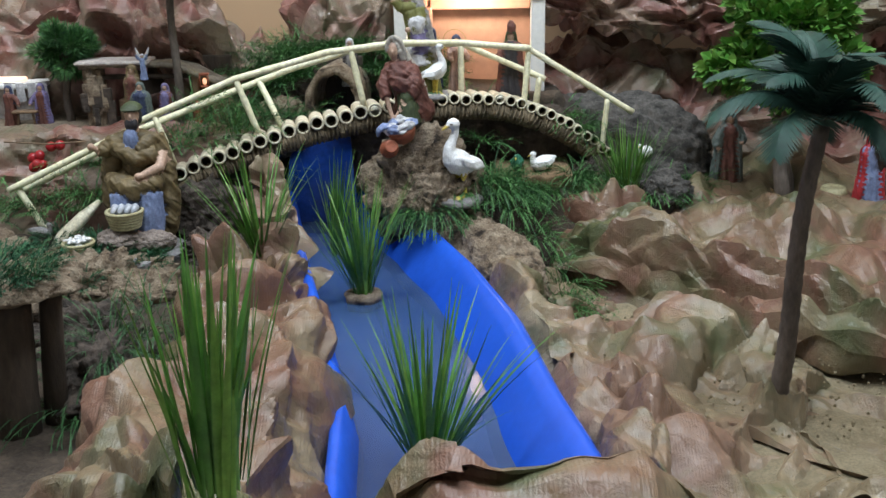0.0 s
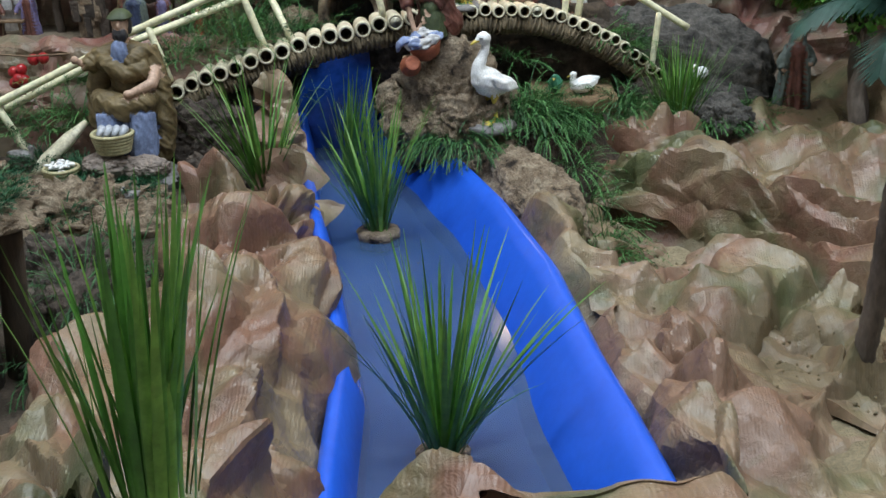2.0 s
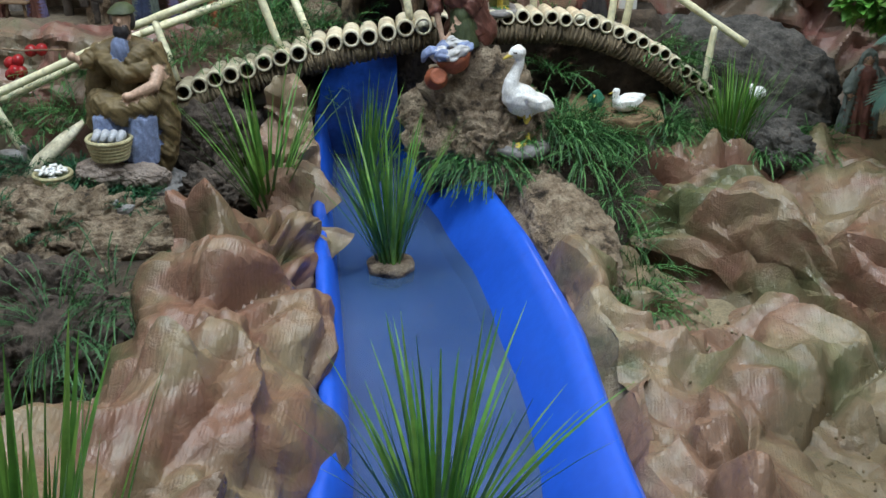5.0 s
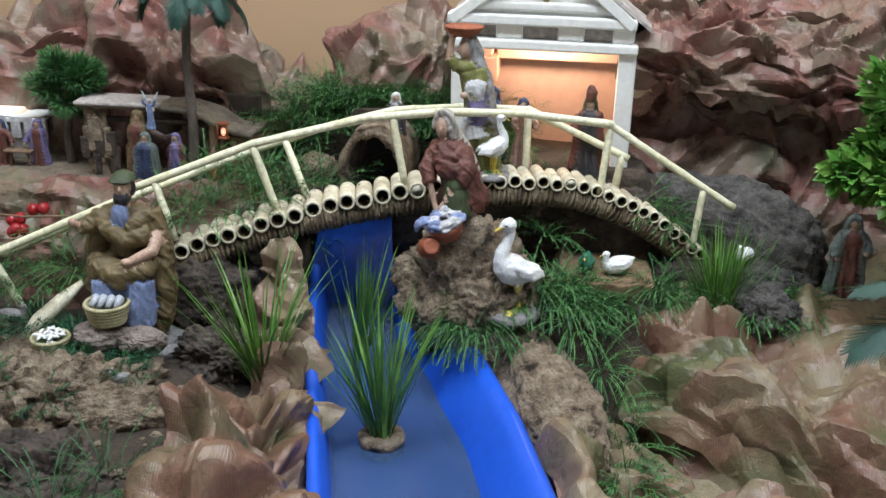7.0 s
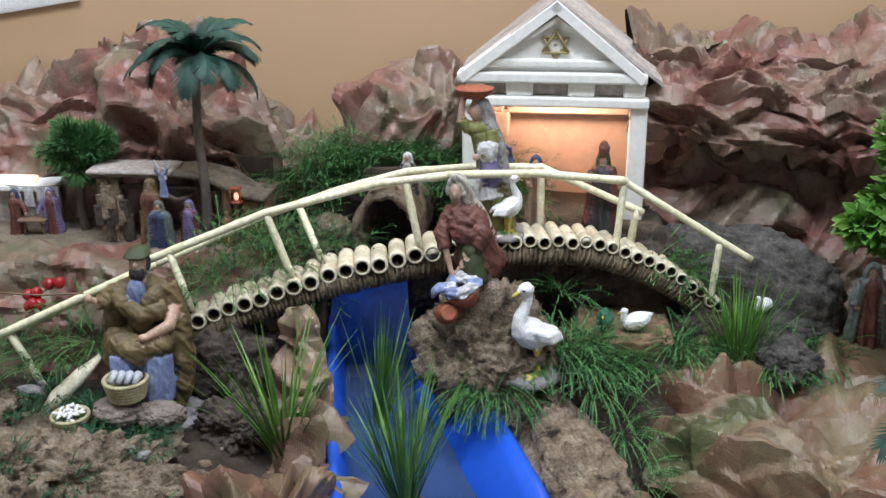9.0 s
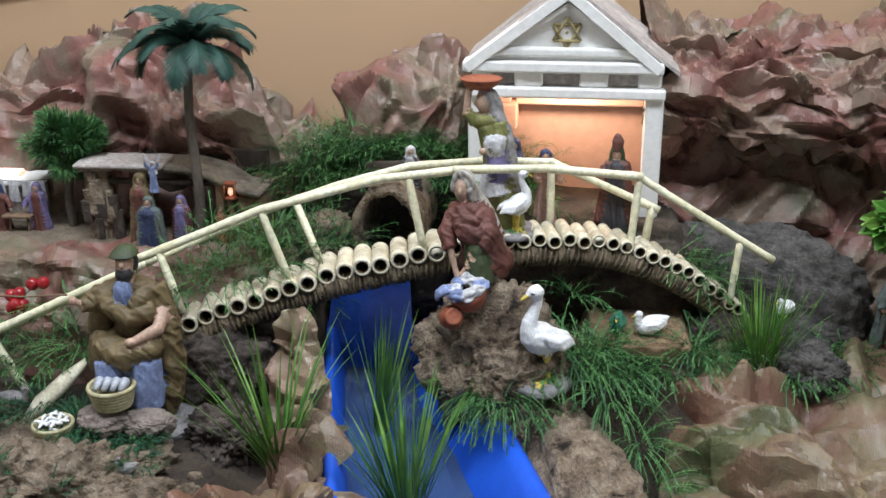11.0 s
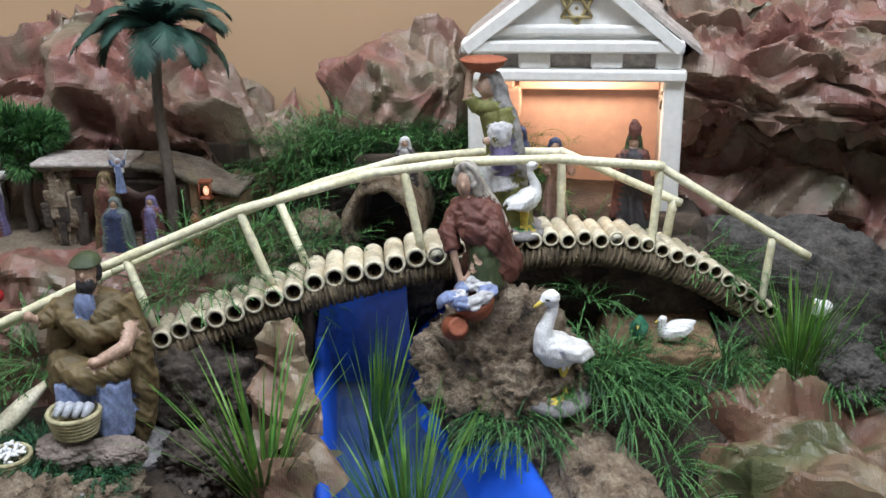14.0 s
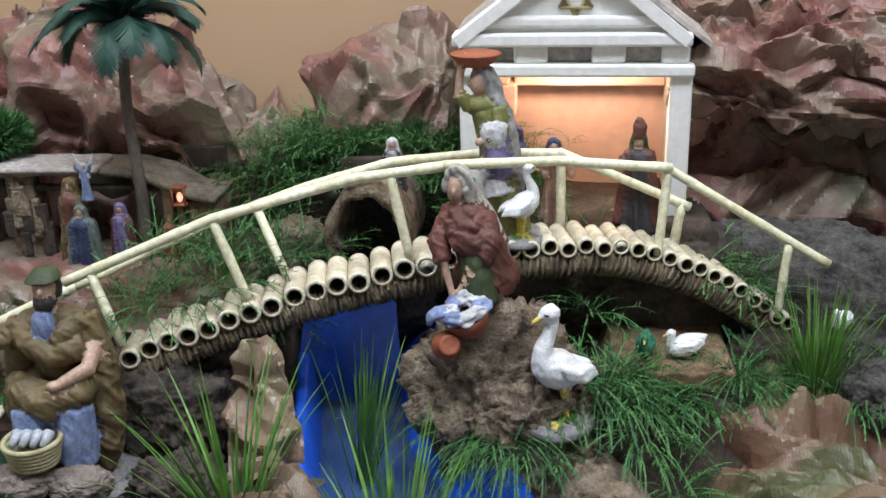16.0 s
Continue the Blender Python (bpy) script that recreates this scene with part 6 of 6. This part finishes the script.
for s in (-1, 1):
    ex = -W if s < 0 else W - 0.016
    g = Geo()
    a, b = Vector((ex, 0, 0.310)), Vector((-0.003, 0, 0.410))
    d = (b - a).normalized()
    u = Vector((-d.z, 0, d.x)) * (1 if s < 0 else -1)
    ring = []
    for p in (a, b):
        for yy, off in ((-0.012, 0.0), (-0.012, -0.013), (0.024, -0.013), (0.024, 0.0)):
            q = p + u * off
            ring.append((q.x, yy, q.z))
    g.add(ring, [(0, 1, 2, 3), (7, 6, 5, 4), (0, 4, 5, 1), (1, 5, 6, 2), (2, 6, 7, 3), (3, 7, 4, 0)])
    part("raking_cornice", g, PLASTER, temple, smooth=False)
    g = Geo()
    ex2 = ex + (-0.004 if s < 0 else 0.020)
    g.add([(ex2, -0.004, 0.303), (-0.003, -0.004, 0.4135), (-0.003, 0.15, 0.4135), (ex2, 0.15, 0.303), (ex2, -0.004, 0.297), (-0.003, -0.004, 0.408), (-0.003, 0.15, 0.408), (ex2, 0.15, 0.297)], [(0, 1, 2, 3), (7, 6, 5, 4), (0, 4, 5, 1), (1, 5, 6, 2), (2, 6, 7, 3), (3, 7, 4, 0)])
    part("roof_slab", g, PLASTER_GREY, temple, "grey roof slab", smooth=False)
    # inner slanted moulding of the pediment
    g = Geo()
    a, b = Vector((ex * 0.78, 0, 0.323)), Vector((-0.003, 0, 0.389))
    d = (b - a).normalized()
    u = Vector((-d.z, 0, d.x)) * (1 if s < 0 else -1)
    ring = []
    for p in (a, b):
        for yy, off in ((-0.006, 0.0), (-0.006, -0.006), (0.008, -0.006), (0.008, 0.0)):
            q = p + u * off
            ring.append((q.x, yy, q.z))
    g.add(ring, [(0, 1, 2, 3), (7, 6, 5, 4), (0, 4, 5, 1), (1, 5, 6, 2), (2, 6, 7, 3), (3, 7, 4, 0)])
    part("moulding", g, PLASTER, temple, smooth=False)
star = part("star_ornament", Geo().lathe([(-0.0008, 0.0022, 0.0022, 0, 0), (0.0008, 0.0022, 0.0022, 0, 0)], 0, 10).shift(pose(-0.004, 0.0045, 0.350, 90)), OCHRE, temple, "six-pointed ochre star relief")
for f in (1, -1):
    pts = [Vector((-0.004 + 0.020 * math.sin(k * 2 * math.pi / 3), 0.0025 - 0.001 * (f > 0), 0.350 + f * 0.020 * math.cos(k * 2 * math.pi / 3))) for k in range(3)]
    for k in range(3):
        part("star_bar", Geo().tube([pts[k], pts[(k + 1) % 3]], 0.0021, 6), OCHRE, star)
tpart("back_wall", (-0.13, 0.115, 0.09), (0.122, 0.125, 0.30), SALMON, "salmon painted back wall", 0.001, 0.0, 11)
tpart("side_wall", (0.100, 0.024, 0.10), (0.110, 0.12, 0.30), PLASTER_GREY, "uneven grey side wall", 0.001, 0.001, 12)
tpart("side_pillar", (0.106, 0.10, 0.10), (0.126, 0.128, 0.298), PLASTER_GREY, "", 0.002, 0.001, 13)
tpart("side_wall", (-0.131, 0.024, 0.10), (-0.121, 0.12, 0.30), PLASTER_GREY, "uneven grey side wall", 0.001, 0.001, 14)
tpart("inner_ledge", (-0.075, 0.085, 0.235), (0.10, 0.115, 0.253), SALMON, "salmon ledge", 0.002, 0.001, 15)
tpart("inner_block", (-0.121, 0.065, 0.205), (-0.072, 0.115, 0.240), SALMON, "salmon wall block", 0.002, 0.001, 16)
tpart("inner_block", (-0.121, 0.07, 0.240), (-0.080, 0.115, 0.254), SALMON, "salmon wall block", 0.002, 0.001, 17)
tpart("roof_board", (-0.13, 0.024, 0.300), (0.122, 0.15, 0.306), SALMON, "salmon ceiling board", 0.001, 0.0, 18)
tpart("floor_slab", (-0.13, -0.02, 0.095), (0.122, 0.125, 0.106), BARK, "brown floor slab", 0.002, 0.001, 19)
lamp = part("lamp", Geo().ball((0.0, 0.05, 0.288), (0.010, 0.008, 0.008)), GLOW, temple, "small warm lamp")
bulb("temple_lamp", 0.03, 0.30, 0.276, 1.1, (1.0, 0.76, 0.55))
# halo ring over the woman in the temple
thing("halo_ring", Geo().tube([(-0.003 + 0.019 * math.cos(a), 0.235, 0.198 + 0.019 * math.sin(a)) for a in np.linspace(0, 2 * math.pi, 33)], 0.0006, 5, caps=False), [OCHRE], "thin metal halo ring behind the figurine", "halo")

# ---- the stable ----
stable = thing("stable", None, None, "open cork bark stable with a mossy slab roof", "stable")


def spart(name, lo, hi, mat, label="", wob=0.004, seed=0):
    return part(name, Geo().box(lo, hi, 0, 0.003, wob, seed), mat, stable, label, smooth=False)


g = Geo()
NX, NY = 34, 16
rv = []
for j in range(NY):
    for i in range(NX):
        u_, v_ = i / (NX - 1), j / (NY - 1)
        xx = -0.635 + 0.25 * u_
        yy = 0.245 + 0.085 * v_
        zz = 0.172 - 0.035 * smooth01(0.55, 1.0, np.array(u_)) - 0.008 * v_ + 0.0035 * noise.fractal(Vector((xx * 30, yy * 30, 0)), 1.0, 2.0, 4)
        rv.append((xx, yy, float(zz)))
rf = [(j * NX + i, j * NX + i + 1, (j + 1) * NX + i + 1, (j + 1) * NX + i) for j in range(NY - 1) for i in range(NX - 1)]
g.add(rv, rf)
lowv = [(a, b, c - 0.009) for a, b, c in rv]
g.add(lowv, [tuple(reversed(f)) for f in rf])
N0 = NX * NY
edge = list(range(NX)) + [j * NX + NX - 1 for j in range(1, NY)] + [(NY - 1) * NX + i for i in range(NX - 2, -1, -1)] + [j * NX for j in range(NY - 2, 0, -1)]
for a, b in zip(edge, edge[1:] + edge[:1]):
    g.f.append((a, a + N0, b + N0, b))
    g.m.append(0)
part("roof", g, ROOF, stable, "uneven mossy bark roof")
spart("post", (-0.632, 0.248, 0.05), (-0.598, 0.275, 0.160), BARK, "bark clad corner post", 0.005, 1)
spart("post", (-0.448, 0.25, 0.05), (-0.436, 0.262, 0.148), WOOD, "", 0.002, 2)
spart("post", (-0.432, 0.25, 0.05), (-0.424, 0.26, 0.145), WOOD, "", 0.002, 3)
spart("back_wall", (-0.63, 0.36, 0.05), (-0.40, 0.372, 0.165), WOOD_DARK, "dark plank back wall", 0.002, 4)
spart("side_wall", (-0.418, 0.25, 0.05), (-0.385, 0.36, 0.128), WOOD, "brown side wall", 0.003, 5)
rs = random.Random(61)
for i in range(16):
    bx0, bz0 = -0.630 + rs.uniform(0, 0.046), 0.072 + rs.uniform(0, 0.07)
    bw, bh = rs.uniform(0.004, 0.009), rs.uniform(0.010, 0.024)
    part("bark_piece", Geo().box((bx0 - bw, 0.243 + rs.uniform(-0.002, 0.002), bz0 - bh), (bx0 + bw, 0.250, bz0 + bh), 0, 0.0015, 0.004, i * 3.1), BARK if i % 3 else BARK_DARK, stable, smooth=False)
spart("roof_slab", (-0.640, 0.238, 0.168), (-0.515, 0.30, 0.174), PLASTER_GREY, "thin pale stone roof slab", 0.002, 9)
spart("chest", (-0.580, 0.268, 0.06), (-0.545, 0.30, 0.105), WOOD, "plain brown chest", 0.001, 8)
spart("door_panel", (-0.585, 0.30, 0.05), (-0.555, 0.306, 0.10), WOOD, "small brown door", 0.001, 6)
spart("beam", (-0.60, 0.252, 0.142), (-0.44, 0.262, 0.150), WOOD_DARK, "", 0.002, 7)
lantern = thing("lantern", None, None, "small glowing copper lantern on the stable post", "lantern", at=pose(-0.424, 0.243, 0.128))
part("cage", Geo().box((-0.008, -0.006, 0.0), (0.008, 0.006, 0.003), 0, 0.001).box((-0.008, -0.006, 0.02), (0.008, 0.006, 0.024), 0, 0.001).tube([(-0.007, -0.005, 0), (-0.007, -0.005, 0.022)], 0.0012, 5).tube([(0.007, -0.005, 0), (0.007, -0.005, 0.022)], 0.0012, 5), CLAY, lantern)
part("flame_glass", Geo().ball((0, 0, 0.010), (0.0036, 0.003, 0.006)), GLOW, lantern, "glowing orange glass")

# ---- laundry corner ----
house = thing("low_house", None, None, "low grey plaster house with a flat glowing opening", "house")
part("wall", Geo().box((-0.90, 0.315, 0.05), (-0.725, 0.34, 0.120), 0, 0.003, 0.002), PLASTER_GREY, house, smooth=False)
part("roof", Geo().box((-0.90, 0.30, 0.120), (-0.72, 0.35, 0.130), 0, 0.003, 0.002), PLASTER, house, smooth=False)
part("lit_panel", Geo().box((-0.90, 0.315, 0.130), (-0.755, 0.335, 0.138), 0, 0.003), GLOW, house, "glowing salmon strip")
line = thing("clothes_line", None, None, "white washing hung on a thin line", "clothes line")
part("cord", Geo().tube([(-0.79, 0.292, 0.134), (-0.745, 0.292, 0.131), (-0.70, 0.292, 0.135)], 0.0007, 5), ROPE, line)
for i in range(4):
    g = Geo()
    vs, fs = [], []
    for j in range(5):
        for k in range(6):
            vs.append((-0.782 + 0.020 * i + 0.0155 * k / 5, 0.290 + 0.002 * math.sin(k * 2.1 + j), 0.133 - 0.006 * j - 0.002 * (i % 2) * j))
    fs = [(j * 6 + k, j * 6 + k + 1, (j + 1) * 6 + k + 1, (j + 1) * 6 + k) for j in range(4) for k in range(5)]
    part("cloth", g.add(vs, fs), WHITE_CLOTH, line)
thing("trestle", Geo().box((-0.765, 0.262, 0.085), (-0.722, 0.282, 0.089), 0, 0.001).tube([(-0.76, 0.27, 0.055), (-0.755, 0.27, 0.085)], 0.002, 6).tube([(-0.728, 0.27, 0.055), (-0.731, 0.27, 0.085)], 0.002, 6), [WOOD], "small wooden wash trestle between the figurines", "table")
# Flat white strip put in for a pale slanted shape that read as a lit fluorescent.
thing("wall_strip", Geo().box((-1.05, 0.592, 0.345), (-0.72, 0.5985, 0.372), 0, 0.001), [WHITE], "plain white strip on the orange wall", "poster", at=pose(0, 0, 0.134, 0, -9, 0))

# ---- small things ----
rr = random.Random(9)
berries = thing("berry_sprig", None, None, "sprig of glossy red artificial berries", "berries")
part("stem", Geo().tube([(-0.655, 0.075, 0.02), (-0.648, 0.07, 0.055), (-0.625, 0.065, 0.072)], 0.0012, 6), WOOD, berries)
for bx_, by_, bz_ in ((-0.632, 0.066, 0.072), (-0.618, 0.066, 0.074), (-0.652, 0.068, 0.058), (-0.664, 0.07, 0.054), (-0.655, 0.06, 0.046), (-0.662, 0.064, 0.040), (-0.648, 0.064, 0.044)):
    part("berry", Geo().ball((bx_, by_, bz_), 0.0082, 0, 9, 0.06, bx_ * 90), BERRY, berries)
thing("husk", Geo().tube([(-0.545, 0.0, 0.002), (-0.57, -0.01, -0.02), (-0.60, -0.02, -0.048), (-0.62, -0.03, -0.07)], [0.006, 0.015, 0.018, 0.010], 12, squash=0.6), [CANE_END], "pale ribbed maize husk leaning on the rocks", "husk")
stand = thing("bark_stand", None, None, "mossy bark slab raised on dark wooden posts", "stand")
part("post", Geo().tube([(-0.500, -0.51, -0.19), (-0.497, -0.505, -0.08), (-0.490, -0.50, 0.042)], [0.025, 0.024, 0.022], 12), WOOD_DARK, stand)
part("post", Geo().tube([(-0.469, -0.48, -0.17), (-0.461, -0.48, -0.05), (-0.452, -0.48, 0.05)], [0.014, 0.013, 0.012], 12), WOOD_DARK, stand)
g = Geo().ball((-0.505, -0.50, 0.052), (0.085, 0.06, 0.015), 0, 16, 0.25, 3)
part("slab", g, BARK, stand, "rough bark slab")
part("moss", sprigs([(-0.51, -0.50, 0.066, 420, 0.07, 0, 0)], 77, ln=0.026, size=0.008, needles=16), [MOSS, FERN_DARK], stand, "dark green moss", kind="stuff", smooth=False)
thing("pond_water", Geo().lathe([(-0.032, 0.05, 0.03, 0.345, 0.205), (-0.004, 0.05, 0.03, 0.345, 0.205)], 0, 24, 0.1, 4, 2), [WATER], "small dark pond behind the reeds", "pond")
tr = leafy("bare_tree", (0.50, 0.05, -0.05), (0.497, 0.05, 0.07), (0.495, 0.05, 0.12), (0.03, 0.03, 0.03), 92, 0.012, [BUSH, LEAF], 0.011, "thick bare trunk with few leaves", 21)
thing("straw_pot", Geo().lathe([(0, 0.016, 0.016, 0, 0), (0.02, 0.022, 0.022, 0, 0), (0.03, 0.018, 0.018, 0, 0), (0.028, 0.015, 0.015, 0, 0)], 0, 20), [BASKET], "straw-coloured pot beside the tree", "pot", at=pose(0.585, 0.06, -0.045))

# sand and crumbs
su, sv = np.meshgrid(np.linspace(0, 1, 90), np.linspace(0, 1, 70))
su, sv = su.ravel(), sv.ravel()
sx, sy = 0.14 + 0.62 * su, -0.72 + 0.52 * sv
sz = -0.108 + 0.007 * fbm(np.stack([sx * 18, sy * 18, sx * 0], 1), 8, 4)
si_ = np.arange(90 * 70).reshape(70, 90)
sf = np.stack([si_[:-1, :-1], si_[:-1, 1:], si_[1:, 1:], si_[1:, :-1]], -1).reshape(-1, 4)
thing("sand", Geo().add(np.stack([sx, sy, sz], 1), sf), [SAND], "pale yellow loose sand between the papers", "sand", kind="structure")
g = Geo()
for i in range(420):
    a, b = rr.uniform(0.16, 0.5), rr.uniform(-0.6, -0.25)
    r_ = rr.uniform(0.0008, 0.0022)
    g.ball((a, b, -0.096 + rr.uniform(0, 0.006)), r_, 0, 3)
thing("sand_grains", g, [SAND], "coarse sand grains scattered on the sand", "sand", kind="stuff")
g = Geo()
for i in range(90):
    t_ = rr.gauss(0, 0.09)
    a, b = -0.09 + 0.05 * t_ + rr.gauss(0, 0.012), -0.30 + t_
    c_, s_ = math.cos(i), math.sin(i)
    q = rr.uniform(0.001, 0.0032)
    g.add([(a, b, -0.0985), (a + q * c_, b + q * s_, -0.0982), (a + q * 0.5 * (c_ - s_), b + q * 0.6 * (s_ + c_), -0.098)], [(0, 1, 2)])
thing("leaf_litter", g, [WOOD_DARK], "dark leaf crumbs floating on the water", "leaf litter", kind="stuff", smooth=False)
g = Geo()
for i in range(260):
    a, b = rr.uniform(-0.78, -0.36), rr.uniform(-0.3, 0.0)
    r_ = rr.uniform(0.0025, 0.009)
    z_ = float(land(np.array([a]), np.array([b]))[0]) + r_ * 0.3
    g.ball((a, b, z_), (r_ * rr.uniform(0.8, 1.6), r_, r_ * 0.8), 0, 4, 0.6, i)
thing("cork_crumbs", g, [BARK], "loose cork bark crumbs over the slope", "cork crumbs", kind="stuff", smooth=False)
greenery("slope_tufts", [(-0.60, -0.16, -0.05, 40, 0.03, 0, -0.3), (-0.52, -0.20, -0.06, 36, 0.03, 0, -0.3), (-0.44, -0.13, -0.055, 26, 0.02, 0.2, -0.3), (-0.70, -0.14, -0.04, 40, 0.03, 0, -0.3)], 19, "small dark moss tufts on the bark", mats=[MOSS, FERN_DARK], ln=0.018, size=0.006, needles=16)
